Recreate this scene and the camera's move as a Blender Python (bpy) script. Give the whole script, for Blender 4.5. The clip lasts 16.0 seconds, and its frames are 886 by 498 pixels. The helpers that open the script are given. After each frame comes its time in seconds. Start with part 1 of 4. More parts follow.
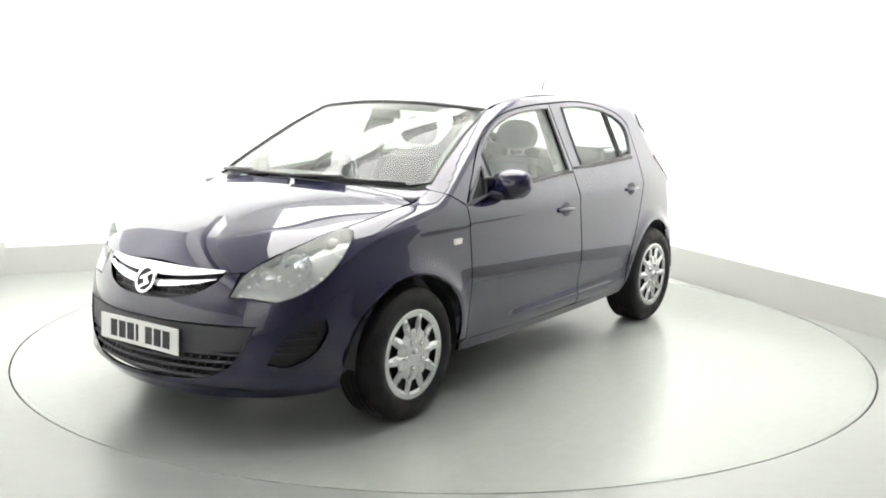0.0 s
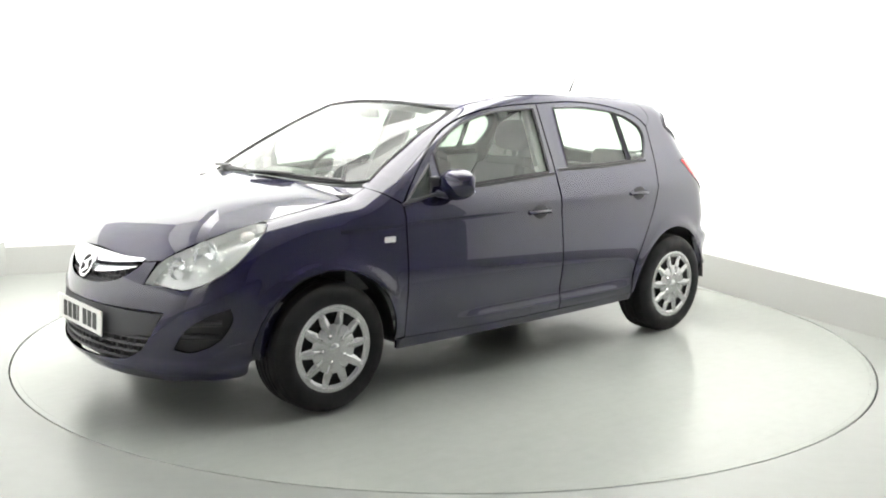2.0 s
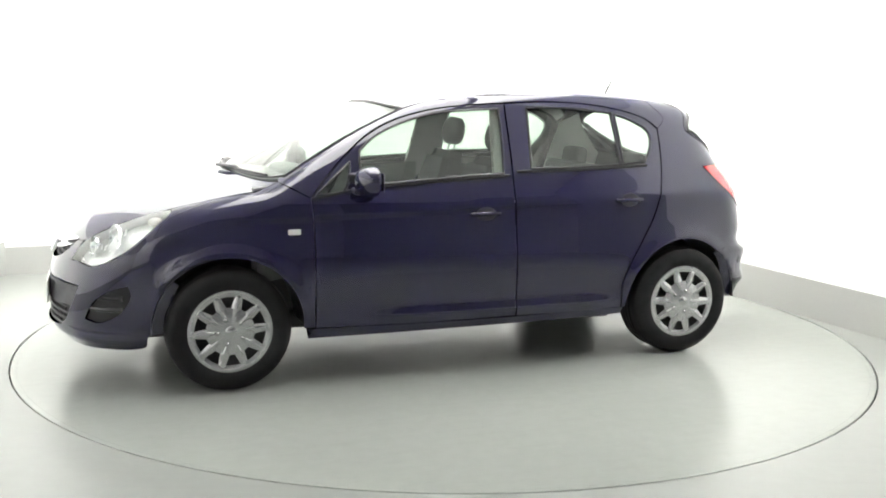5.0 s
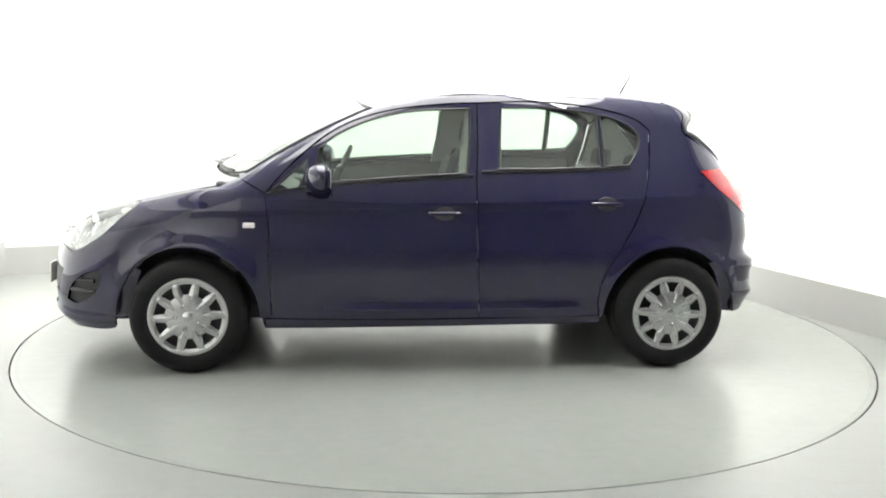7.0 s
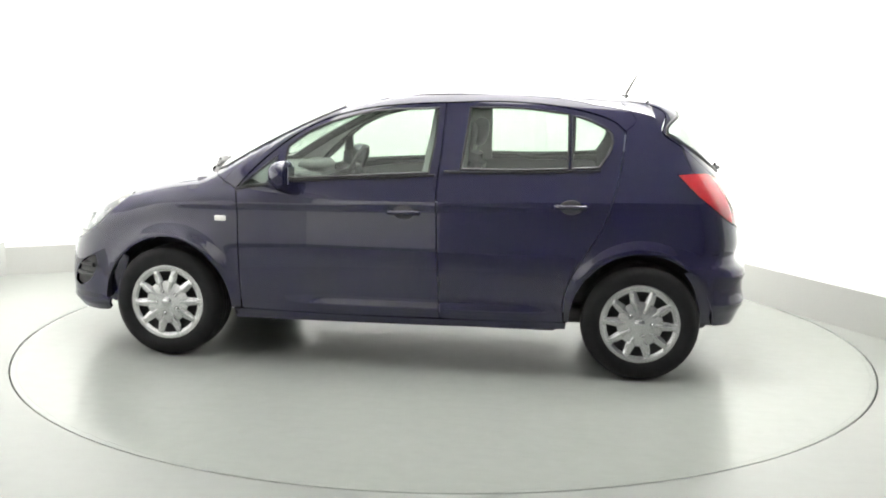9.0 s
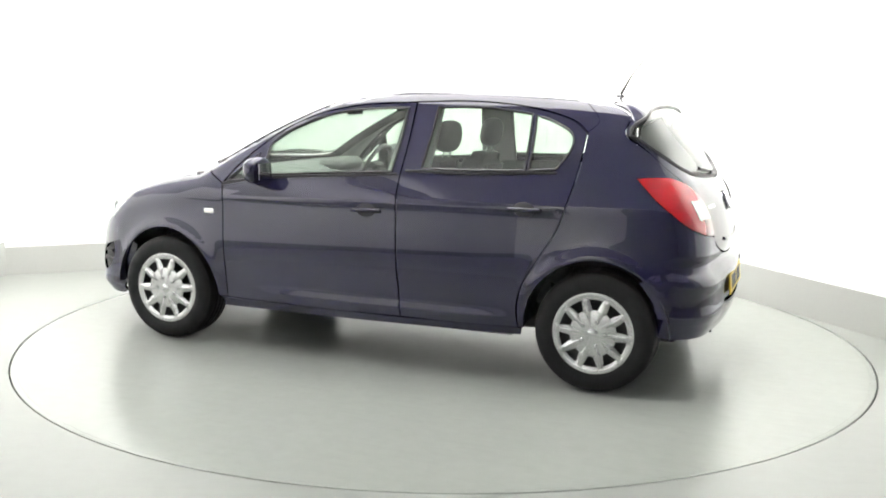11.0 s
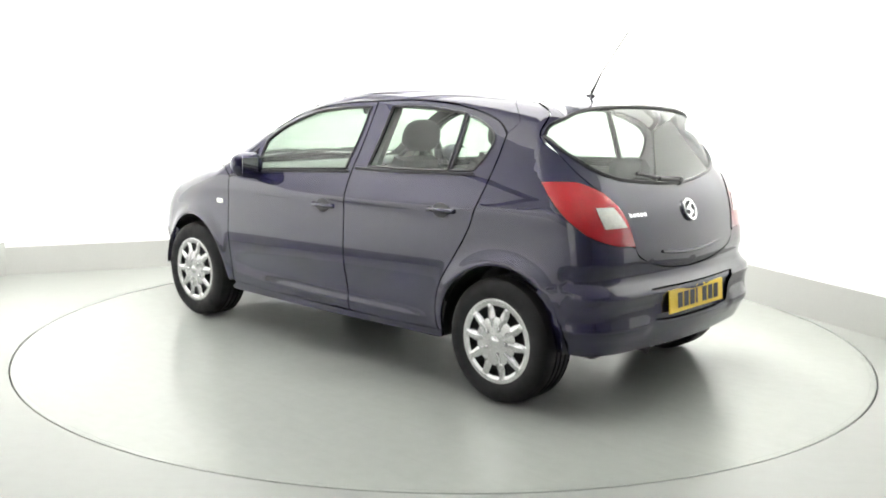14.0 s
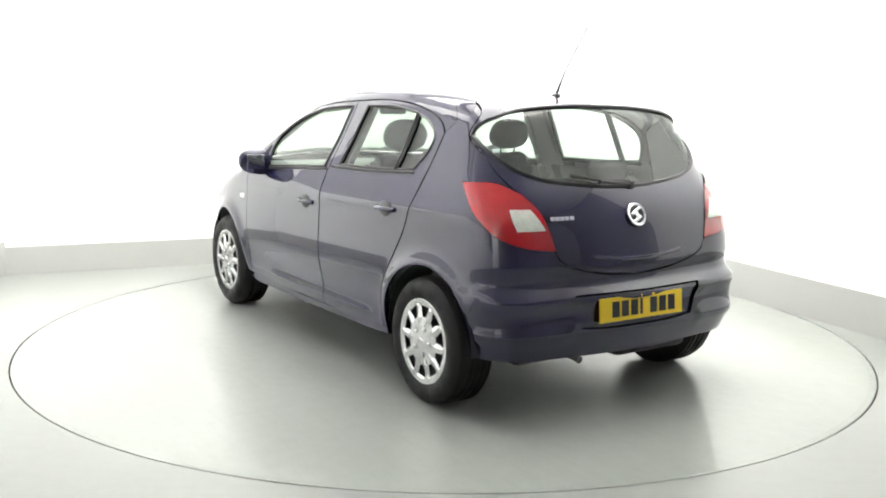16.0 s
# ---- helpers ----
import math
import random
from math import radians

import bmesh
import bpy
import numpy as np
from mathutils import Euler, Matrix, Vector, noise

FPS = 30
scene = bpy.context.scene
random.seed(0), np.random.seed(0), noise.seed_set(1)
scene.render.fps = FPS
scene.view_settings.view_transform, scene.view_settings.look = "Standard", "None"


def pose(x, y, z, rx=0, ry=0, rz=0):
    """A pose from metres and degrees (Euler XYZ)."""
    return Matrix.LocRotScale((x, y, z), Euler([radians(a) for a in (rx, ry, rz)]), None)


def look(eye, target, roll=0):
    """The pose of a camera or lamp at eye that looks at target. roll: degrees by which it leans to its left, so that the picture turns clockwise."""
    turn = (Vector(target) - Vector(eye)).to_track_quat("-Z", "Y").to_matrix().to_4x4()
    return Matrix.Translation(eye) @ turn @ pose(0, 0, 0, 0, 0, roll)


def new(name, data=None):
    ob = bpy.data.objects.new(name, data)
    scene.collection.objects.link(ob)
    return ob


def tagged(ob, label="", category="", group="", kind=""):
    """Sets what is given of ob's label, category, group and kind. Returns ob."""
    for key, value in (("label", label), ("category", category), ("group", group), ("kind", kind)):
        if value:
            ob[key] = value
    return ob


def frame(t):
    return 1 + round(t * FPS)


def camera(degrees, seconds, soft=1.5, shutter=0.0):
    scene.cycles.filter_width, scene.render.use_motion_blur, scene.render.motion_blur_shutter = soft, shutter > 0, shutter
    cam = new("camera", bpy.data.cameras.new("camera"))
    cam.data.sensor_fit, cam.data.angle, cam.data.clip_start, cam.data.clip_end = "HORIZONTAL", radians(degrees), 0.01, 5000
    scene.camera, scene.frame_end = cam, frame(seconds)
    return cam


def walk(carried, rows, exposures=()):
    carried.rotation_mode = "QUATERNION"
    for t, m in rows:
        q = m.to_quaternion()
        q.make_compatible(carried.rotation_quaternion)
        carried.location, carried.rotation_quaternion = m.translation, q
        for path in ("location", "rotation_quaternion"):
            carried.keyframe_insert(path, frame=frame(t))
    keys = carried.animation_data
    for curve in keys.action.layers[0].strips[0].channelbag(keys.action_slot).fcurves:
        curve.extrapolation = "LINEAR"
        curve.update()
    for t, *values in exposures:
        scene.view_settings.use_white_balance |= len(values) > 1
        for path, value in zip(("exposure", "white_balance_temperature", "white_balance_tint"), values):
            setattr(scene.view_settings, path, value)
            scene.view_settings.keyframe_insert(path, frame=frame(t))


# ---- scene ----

from mathutils.geometry import delaunay_2d_cdt

# ---------------------------------------------------------------- camera, on a stand
EYE = Vector((0.0, -5.7653, 1.4449))
AIM = EYE + Vector((-0.00225, 0.98706, -0.16036))
cam = camera(49.22, 16.0, soft=1.9)
walk(cam, [(0.0, look(EYE, AIM, 0.905)), (16.0, look(EYE, AIM, 0.905))], [(0.0, 0.58), (16.0, 0.58)])

# ---------------------------------------------------------------- light
world = bpy.data.worlds.new("studio")
scene.world = world
world.use_nodes = True
world.node_tree.nodes["Background"].inputs[0].default_value = (0.9, 0.95, 1.0, 1)
world.node_tree.nodes["Background"].inputs[1].default_value = 0.05
PANEL_GLOW = 5.0
WASH_GLOW = 25.0


# ---------------------------------------------------------------- materials
def material(name, base, rough=0.5, metal=0.0, coat=0.0, coat_rough=0.03, spread=0.06, scale=8.0, fine=90.0, bump=0.0, emit=None, glow=0.0, spec=0.5):
    """A surface with two scales of unevenness in colour and gloss."""
    m = bpy.data.materials.new(name)
    m.use_nodes = True
    nt = m.node_tree
    b = nt.nodes["Principled BSDF"]
    b.inputs["Base Color"].default_value = (*base, 1)
    b.inputs["Metallic"].default_value = metal
    b.inputs["Specular IOR Level"].default_value = spec
    b.inputs["Coat Weight"].default_value = coat
    b.inputs["Coat Roughness"].default_value = coat_rough
    if emit:
        b.inputs["Emission Color"].default_value = (*emit, 1)
        b.inputs["Emission Strength"].default_value = glow
    co = nt.nodes.new("ShaderNodeTexCoord")
    big = nt.nodes.new("ShaderNodeTexNoise")
    big.inputs["Scale"].default_value = scale
    big.inputs["Detail"].default_value = 4
    small = nt.nodes.new("ShaderNodeTexNoise")
    small.inputs["Scale"].default_value = fine
    small.inputs["Detail"].default_value = 2
    nt.links.new(co.outputs["Object"], big.inputs["Vector"])
    nt.links.new(co.outputs["Object"], small.inputs["Vector"])
    add = nt.nodes.new("ShaderNodeMath")
    add.operation = "ADD"
    nt.links.new(big.outputs["Fac"], add.inputs[0])
    nt.links.new(small.outputs["Fac"], add.inputs[1])
    tone = nt.nodes.new("ShaderNodeMapRange")
    tone.inputs["From Min"].default_value, tone.inputs["From Max"].default_value = 0.6, 1.4
    tone.inputs["To Min"].default_value, tone.inputs["To Max"].default_value = 1 - spread, 1 + spread
    nt.links.new(add.outputs[0], tone.inputs["Value"])
    mul = nt.nodes.new("ShaderNodeVectorMath")
    mul.operation = "MULTIPLY"
    mul.inputs[0].default_value = base
    nt.links.new(tone.outputs["Result"], mul.inputs[1])
    nt.links.new(mul.outputs["Vector"], b.inputs["Base Color"])
    rg = nt.nodes.new("ShaderNodeMapRange")
    rg.inputs["From Min"].default_value, rg.inputs["From Max"].default_value = 0.3, 0.7
    rg.inputs["To Min"].default_value, rg.inputs["To Max"].default_value = rough * (1 - 1.5 * spread), rough * (1 + 1.5 * spread)
    nt.links.new(big.outputs["Fac"], rg.inputs["Value"])
    nt.links.new(rg.outputs["Result"], b.inputs["Roughness"])
    if bump:
        bp = nt.nodes.new("ShaderNodeBump")
        bp.inputs["Strength"].default_value = bump
        bp.inputs["Distance"].default_value = 0.002
        nt.links.new(small.outputs["Fac"], bp.inputs["Height"])
        nt.links.new(bp.outputs["Normal"], b.inputs["Normal"])
    return m


def glass_material(name, tint, ior=1.5, haze_amount=0.06):
    """A thin pane: clear tint, a pale veil for reflected haze, with gloss that grows at a slant."""
    m = bpy.data.materials.new(name)
    m.use_nodes = True
    nt = m.node_tree
    nt.nodes.remove(nt.nodes["Principled BSDF"])
    out = nt.nodes["Material Output"]
    clear = nt.nodes.new("ShaderNodeBsdfTransparent")
    clear.inputs[0].default_value = (*tint, 1)
    gloss = nt.nodes.new("ShaderNodeBsdfGlossy")
    gloss.inputs["Roughness"].default_value = 0.02
    face = nt.nodes.new("ShaderNodeLayerWeight")
    face.inputs["Blend"].default_value = 0.5
    power = nt.nodes.new("ShaderNodeMath")
    power.operation = "POWER"
    power.inputs[1].default_value = 4.8
    nt.links.new(face.outputs["Facing"], power.inputs[0])
    f0 = ((ior - 1) / (ior + 1)) ** 2 * 1.05
    fr = nt.nodes.new("ShaderNodeMath")
    fr.operation = "MULTIPLY_ADD"
    fr.inputs[1].default_value, fr.inputs[2].default_value = 1 - f0, f0
    nt.links.new(power.outputs[0], fr.inputs[0])
    mix = nt.nodes.new("ShaderNodeMixShader")
    nt.links.new(fr.outputs[0], mix.inputs[0])
    nt.links.new(clear.outputs[0], mix.inputs[1])
    nt.links.new(gloss.outputs[0], mix.inputs[2])
    # reflection haze put in as an even pale diffuse share
    haze = nt.nodes.new("ShaderNodeBsdfDiffuse")
    haze.inputs[0].default_value = (0.78, 0.82, 0.78, 1)
    film = nt.nodes.new("ShaderNodeMixShader")
    film.inputs[0].default_value = haze_amount
    nt.links.new(mix.outputs[0], film.inputs[1])
    nt.links.new(haze.outputs[0], film.inputs[2])
    nt.links.new(film.outputs[0], out.inputs[0])
    return m


def paint_material():
    """Navy metallic lacquer: fine flakes under a clear coat, with a faint orange peel."""
    m = material("navy_lacquer", (0.0072, 0.0059, 0.036), 0.42, 0.0, 1.0, 0.012, 0.05, 3.0, 40.0, spec=0.06)
    nt = m.node_tree
    b = nt.nodes["Principled BSDF"]
    co = nt.nodes.new("ShaderNodeTexCoord")
    flake = nt.nodes.new("ShaderNodeTexVoronoi")
    flake.inputs["Scale"].default_value = 1600
    nt.links.new(co.outputs["Object"], flake.inputs["Vector"])
    bp = nt.nodes.new("ShaderNodeBump")
    bp.inputs["Strength"].default_value = 0.06
    bp.inputs["Distance"].default_value = 0.0004
    nt.links.new(flake.outputs["Distance"], bp.inputs["Height"])
    nt.links.new(bp.outputs["Normal"], b.inputs["Normal"])
    b.inputs["Coat IOR"].default_value = 1.66
    peel = nt.nodes.new("ShaderNodeTexNoise")
    peel.inputs["Scale"].default_value = 220
    nt.links.new(co.outputs["Object"], peel.inputs["Vector"])
    b2 = nt.nodes.new("ShaderNodeBump")
    b2.inputs["Strength"].default_value = 0.008
    b2.inputs["Distance"].default_value = 0.001
    nt.links.new(peel.outputs["Fac"], b2.inputs["Height"])
    nt.links.new(b2.outputs["Normal"], b.inputs["Coat Normal"])
    return m


def floor_material(name, base, rough, swirl):
    """Painted floor: soft gloss, faint scuffs and tyre dust."""
    m = material(name, base, rough, 0, 0, 0, 0.035, 0.9, 14.0, 0.05)
    nt = m.node_tree
    b = nt.nodes["Principled BSDF"]
    co = nt.nodes.new("ShaderNodeTexCoord")
    mp = nt.nodes.new("ShaderNodeMapping")
    mp.inputs["Scale"].default_value = (2.0, 14.0, 1.0)
    mp.inputs["Rotation"].default_value = (0, 0, 0.6)
    nz = nt.nodes.new("ShaderNodeTexNoise")
    nz.inputs["Scale"].default_value = swirl
    nz.inputs["Detail"].default_value = 6
    nt.links.new(co.outputs["Object"], mp.inputs["Vector"])
    nt.links.new(mp.outputs["Vector"], nz.inputs["Vector"])
    rp = nt.nodes.new("ShaderNodeMapRange")
    rp.inputs["From Min"].default_value, rp.inputs["From Max"].default_value = 0.5, 0.85
    rp.inputs["To Min"].default_value, rp.inputs["To Max"].default_value = 1.0, 0.96
    nt.links.new(nz.outputs["Fac"], rp.inputs["Value"])
    old = b.inputs["Base Color"].links[0].from_socket
    mul = nt.nodes.new("ShaderNodeVectorMath")
    mul.operation = "MULTIPLY"
    nt.links.new(old, mul.inputs[0])
    nt.links.new(rp.outputs["Result"], mul.inputs[1])
    nt.links.new(mul.outputs["Vector"], b.inputs["Base Color"])
    return m


PAINT = paint_material()
FLOOR = floor_material("grey_floor_paint", (0.235, 0.247, 0.232), 0.32, 1.5)
DISC = floor_material("grey_turntable_paint", (0.268, 0.282, 0.265), 0.24, 2.0)
SKIRT = material("pale_skirting", (0.33, 0.335, 0.32), 0.5, spread=0.03, scale=1.5)
WALL = material("white_backdrop", (0.86, 0.87, 0.85), 0.7, spread=0.02, scale=0.7)
CEIL = material("ceiling_white", (0.82, 0.82, 0.80), 0.8, spread=0.02, scale=0.7)
# for walls out of view, toned to darken what the paint mirrors
DARKWALL = material("unseen_dark_wall", (0.32, 0.32, 0.335), 0.9, spread=0.15, scale=3)
GAP = material("dark_gap", (0.02, 0.02, 0.02), 0.8)
LAMP = material("diffuser", (0.9, 0.9, 0.9), 0.6, emit=(1.0, 0.985, 0.95), glow=PANEL_GLOW)
WASH = material("strip_diffuser", (0.9, 0.9, 0.9), 0.6, emit=(1.0, 0.985, 0.95), glow=WASH_GLOW)
FRAME = material("white_metal", (0.75, 0.75, 0.75), 0.4, spread=0.03)
RUBBER = material("tyre_rubber", (0.010, 0.010, 0.011), 0.6, spread=0.2, scale=14, fine=160, bump=0.2, spec=0.22)
TRIM = material("black_plastic", (0.014, 0.014, 0.016), 0.42, spread=0.12, scale=20, fine=300, bump=0.15)
GREYTRIM = material("grey_plastic", (0.045, 0.045, 0.052), 0.5, spread=0.1, scale=20, fine=300, bump=0.15)
SEAL = material("window_seal", (0.012, 0.012, 0.013), 0.35, spread=0.1)
SILVER = material("silver_paint", (0.50, 0.505, 0.51), 0.24, 0.95, 0.5, 0.08, spread=0.05, scale=14)
CHROME = material("chrome", (0.90, 0.91, 0.92), 0.20, 1.0, spread=0.06, scale=10)
STEEL = material("wheel_steel", (0.035, 0.035, 0.038), 0.55, 0.4, spread=0.2)
CLOTH = material("charcoal_cloth", (0.10, 0.102, 0.104), 0.9, spread=0.2, scale=9, fine=420, bump=0.15)
DASH = material("dash_plastic", (0.14, 0.142, 0.14), 0.6, spread=0.1, scale=10, fine=300, bump=0.25)
CARD = material("door_lining_grey", (0.24, 0.245, 0.235), 0.8, spread=0.08, scale=10, fine=240, bump=0.2)
LINER = material("roof_cloth", (0.42, 0.42, 0.40), 0.95, spread=0.06, scale=10, fine=240, bump=0.3)
PLATE_Y = material("yellow_plate", (0.80, 0.55, 0.02), 0.35, spread=0.03)
PLATE_W = material("white_plate", (0.80, 0.80, 0.78), 0.35, spread=0.03)
INK = material("black_ink", (0.012, 0.012, 0.014), 0.4)
RED = material("red_lens", (0.38, 0.004, 0.010), 0.2, 0, 1.0, 0.03, 0.12, 25, 120)
CLEARLENS = material("clear_lens", (0.72, 0.70, 0.66), 0.18, 0.2, 1.0, 0.03, 0.15, 30, 120)
AMBER = material("amber_lens", (0.80, 0.78, 0.74), 0.2, 0, 1.0, 0.05, 0.08)
REFLECTOR = material("lamp_reflector", (0.74, 0.75, 0.73), 0.25, 0.5, spread=0.1, scale=30)
GLASS = glass_material("window_glass", (0.60, 0.68, 0.62))
REARGLASS = glass_material("rear_window_glass", (0.72, 0.77, 0.74), 1.55)
COVER = glass_material("lamp_cover", (0.93, 0.94, 0.94), 1.45, 0.03)
MIRROR = material("mirror_glass", (0.85, 0.87, 0.88), 0.03, 1.0, spread=0.01)


# ---------------------------------------------------------------- mesh helpers
def mesh_of(name, verts, faces, mat, smooth=False):
    me = bpy.data.meshes.new(name)
    me.from_pydata([tuple(map(float, v)) for v in verts], [], [tuple(map(int, f)) for f in faces])
    me.materials.append(mat)
    if smooth:
        me.polygons.foreach_set("use_smooth", [True] * len(me.polygons))
    me.update()
    return me


def part(name, bm, mat, parent=None, label="", smooth=False, sharp=40):
    """One mesh object from a bmesh, under a thing or a part."""
    me = bpy.data.meshes.new(name)
    bmesh.ops.recalc_face_normals(bm, faces=bm.faces)
    if smooth:
        for f in bm.faces:
            f.smooth = True
        for e in bm.edges:
            if len(e.link_faces) == 2 and e.calc_face_angle(0) > radians(sharp):
                e.smooth = False
    bm.to_mesh(me)
    bm.free()
    me.materials.append(mat)
    ob = new(name, me)
    ob.parent = parent
    return tagged(ob, label)


def empty(name, parent=None):
    ob = new(name)
    ob.empty_display_size = 0.1
    ob.parent = parent
    return ob


def box(bm, lo, hi, bevel=0.0, m=None, seg=2):
    lo, hi = Vector(lo), Vector(hi)
    mat = Matrix.Translation((lo + hi) / 2) @ Matrix.Diagonal((*(hi - lo), 1))
    if m:
        mat = m @ mat
    v = bmesh.ops.create_cube(bm, size=1, matrix=mat)["verts"]
    if bevel:
        es = list({e for x in v for e in x.link_edges})
        bmesh.ops.bevel(bm, geom=es, offset=bevel, segments=seg, profile=0.5, affect="EDGES")
    return bm


def rounded(lo, hi, bevel, m=None, seg=3):
    return box(bmesh.new(), lo, hi, bevel, m, seg)


def lathe(profile, n=48, axis="y", closed=True):
    """Turns (radius, offset) points round the y axis, or z."""
    bm = bmesh.new()
    rings = []
    for r, h in profile:
        ring = []
        for i in range(n):
            a = 2 * math.pi * i / n
            c = (r * math.cos(a), h, r * math.sin(a)) if axis == "y" else (r * math.cos(a), r * math.sin(a), h)
            ring.append(bm.verts.new(c))
        rings.append(ring)
    for a, b in zip(rings, rings[1:] + ([rings[0]] if closed else [])):
        for i in range(n):
            bm.faces.new((a[i], a[(i + 1) % n], b[(i + 1) % n], b[i]))
    return bm


def tube(pts, radius, n=8, bm=None, taper=None):
    """A round bar along points."""
    bm = bm or bmesh.new()
    pts = [Vector(q) for q in pts]
    rings = []
    for i, q in enumerate(pts):
        d = (pts[min(i + 1, len(pts) - 1)] - pts[max(i - 1, 0)]).normalized()
        s = d.orthogonal().normalized() if i == 0 else (side - d * side.dot(d)).normalized()
        side, u = s, d.cross(s)
        r = radius if taper is None else radius + (taper - radius) * i / (len(pts) - 1)
        rings.append([bm.verts.new(q + r * (math.cos(2 * math.pi * k / n) * s + math.sin(2 * math.pi * k / n) * u)) for k in range(n)])
    for a, b in zip(rings, rings[1:]):
        for k in range(n):
            bm.faces.new((a[k], a[(k + 1) % n], b[(k + 1) % n], b[k]))
    bm.faces.new(rings[0][::-1])
    bm.faces.new(rings[-1])
    return bm


# ---------------------------------------------------------------- body form
# car space: x forward from mid wheelbase, y to the car's left, z up from the floor


def curve(pts):
    """A smooth function through (a, b) points, flat-ended."""
    pts = sorted(pts)
    a = np.array([p[0] for p in pts], float)
    b = np.array([p[1] for p in pts], float)
    h = np.diff(a)
    d = np.diff(b) / h
    m = np.concatenate([[d[0]], (d[:-1] * h[1:] + d[1:] * h[:-1]) / (h[1:] + h[:-1]), [d[-1]]])

    def f(x):
        x = np.asarray(x, float)
        i = np.clip(np.searchsorted(a, x) - 1, 0, len(h) - 1)
        t = (x - a[i]) / h[i]
        t = np.clip(t, -0.6, 1.6)
        lin = np.where(t < 0, b[0] + (x - a[0]) * m[0], b[-1] + (x - a[-1]) * m[-1])
        c = (2 * t**3 - 3 * t**2 + 1) * b[i] + (t**3 - 2 * t**2 + t) * h[i] * m[i] + (3 * t**2 - 2 * t**3) * b[i + 1] + (t**3 - t**2) * h[i] * m[i + 1]
        return np.where((t < 0) | (t > 1), lin, c)

    return f


def step(a, b, x):
    t = np.clip((x - a) / (b - a), 0, 1)
    return t * t * (3 - 2 * t)


def smax(a, b, k):
    h = np.maximum(k - np.abs(a - b), 0) / k
    return np.maximum(a, b) + h * h * k * 0.25


TOP = curve([(2.3, 0.423), (2.1, 0.635), (2, 0.740), (1.92, 0.792), (1.79, 0.846), (1.63, 0.905), (1.47, 0.955), (1.32, 0.991), (1.2, 1.015), (1.13, 1.046), (0.98, 1.128), (0.82, 1.209), (0.66, 1.286), (0.5, 1.352), (0.36, 1.403), (0.2, 1.435), (0, 1.456), (-0.3, 1.468), (-0.6, 1.469), (-0.9, 1.457), (-1.2, 1.431), (-1.5, 1.388), (-1.7, 1.346)])
FLANK = curve([(0.12, 0.743), (0.18, 0.780), (0.24, 0.798), (0.32, 0.816), (0.45, 0.834), (0.56, 0.8445), (0.61, 0.845), (0.7, 0.8405), (0.82, 0.832), (0.9, 0.826), (0.98, 0.797), (1.05, 0.766), (1.15, 0.715), (1.25, 0.666), (1.35, 0.619), (1.42, 0.587), (1.6, 0.498)])
PLAN = curve([(-2.1, 0.784), (-1.9, 0.856), (-1.6, 0.916), (-1.25, 0.961), (-0.8, 0.997), (-0.2, 1.014), (0.4, 1.018), (0.9, 0.999), (1.25, 0.967), (1.55, 0.911), (1.8, 0.846), (2.1, 0.752)])
NOSE = curve([(0.05, 1.835), (0.12, 1.941), (0.17, 2.007), (0.24, 2.065), (0.32, 2.087), (0.45, 2.085), (0.55, 2.070), (0.64, 2.047), (0.72, 2.014), (0.8, 1.959), (0.9, 1.866)])
TAIL = curve([(0.1, -1.604), (0.18, -1.706), (0.24, -1.768), (0.32, -1.814), (0.42, -1.834), (0.5, -1.832), (0.57, -1.838), (0.595, -1.806), (0.7, -1.802), (0.8, -1.787), (0.9, -1.760), (1, -1.705), (1.1, -1.631), (1.2, -1.568), (1.3, -1.526), (1.38, -1.508), (1.5, -1.467)])


def form(x, y, z):
    """Below zero inside the body, above zero outside."""
    y = np.abs(y)
    # flanks, with flared arches, a shoulder crease and a hollow along the doors
    w = FLANK(z) * (1 - (1 - PLAN(x)) * (1 - 0.35 * step(1.0, 1.3, z) * step(0.0, -0.5, -np.abs(x + 0.3))))
    for cx in (1.2555, -1.2555):
        r = np.hypot(x - cx, z - 0.30)
        w = w + 0.020 * np.exp(-(((r - 0.364) / 0.047) ** 2)) * step(0.2, 0.45, z)
    w = w - 0.009 * np.exp(-(((z - 0.40) / 0.075) ** 2)) * step(1.0, 0.7, np.abs(x))
    w = w + 0.004 * np.exp(-(((z - 0.875 + 0.03 * x) / 0.022) ** 2)) * step(1.7, 1.2, np.abs(x))
    w = w + 0.012 * step(0.605, 0.58, z) * step(-1.45, -1.62, x)
    w = w + 0.011 * np.exp(-(((z - 0.322) / 0.034) ** 2)) * step(0.85, 0.45, np.abs(x + 0.15))
    # ledges low on both bumpers
    lip = 0.016 * np.exp(-(((z - 0.255) / 0.030) ** 2)) * step(1.45, 1.65, x)
    ledge = 0.014 * np.exp(-(((z - 0.395) / 0.032) ** 2)) * step(0.36, 0.42, y)
    w = w + lip + ledge * step(-1.55, -1.66, x)
    side = y - w
    # bonnet, screen and roof
    a = 0.225 + 0.026 * step(-0.2, 0.55, x) * step(1.75, 1.25, x) - 0.225 * step(0.1, -0.4, x)
    top = (z - TOP(x + a * y * y) + (0.096 - 0.047 * step(0.3, -0.5, x)) * y * y) * 0.9
    nose = x - NOSE(z) - lip + 0.496 * y * y + -0.005 * y**6
    tail = -x + TAIL(z) - ledge * (x < 0) + 0.184 * y * y + -0.360 * y**6
    k = 0.05 + 0.05 * step(0.9, 1.3, x)
    g = smax(side, top, k + 0.03 * step(0.0, -0.6, x))
    g = smax(g, nose, 0.16)
    return smax(g, tail, 0.22 - 0.04 * step(1.05, 1.25, z))


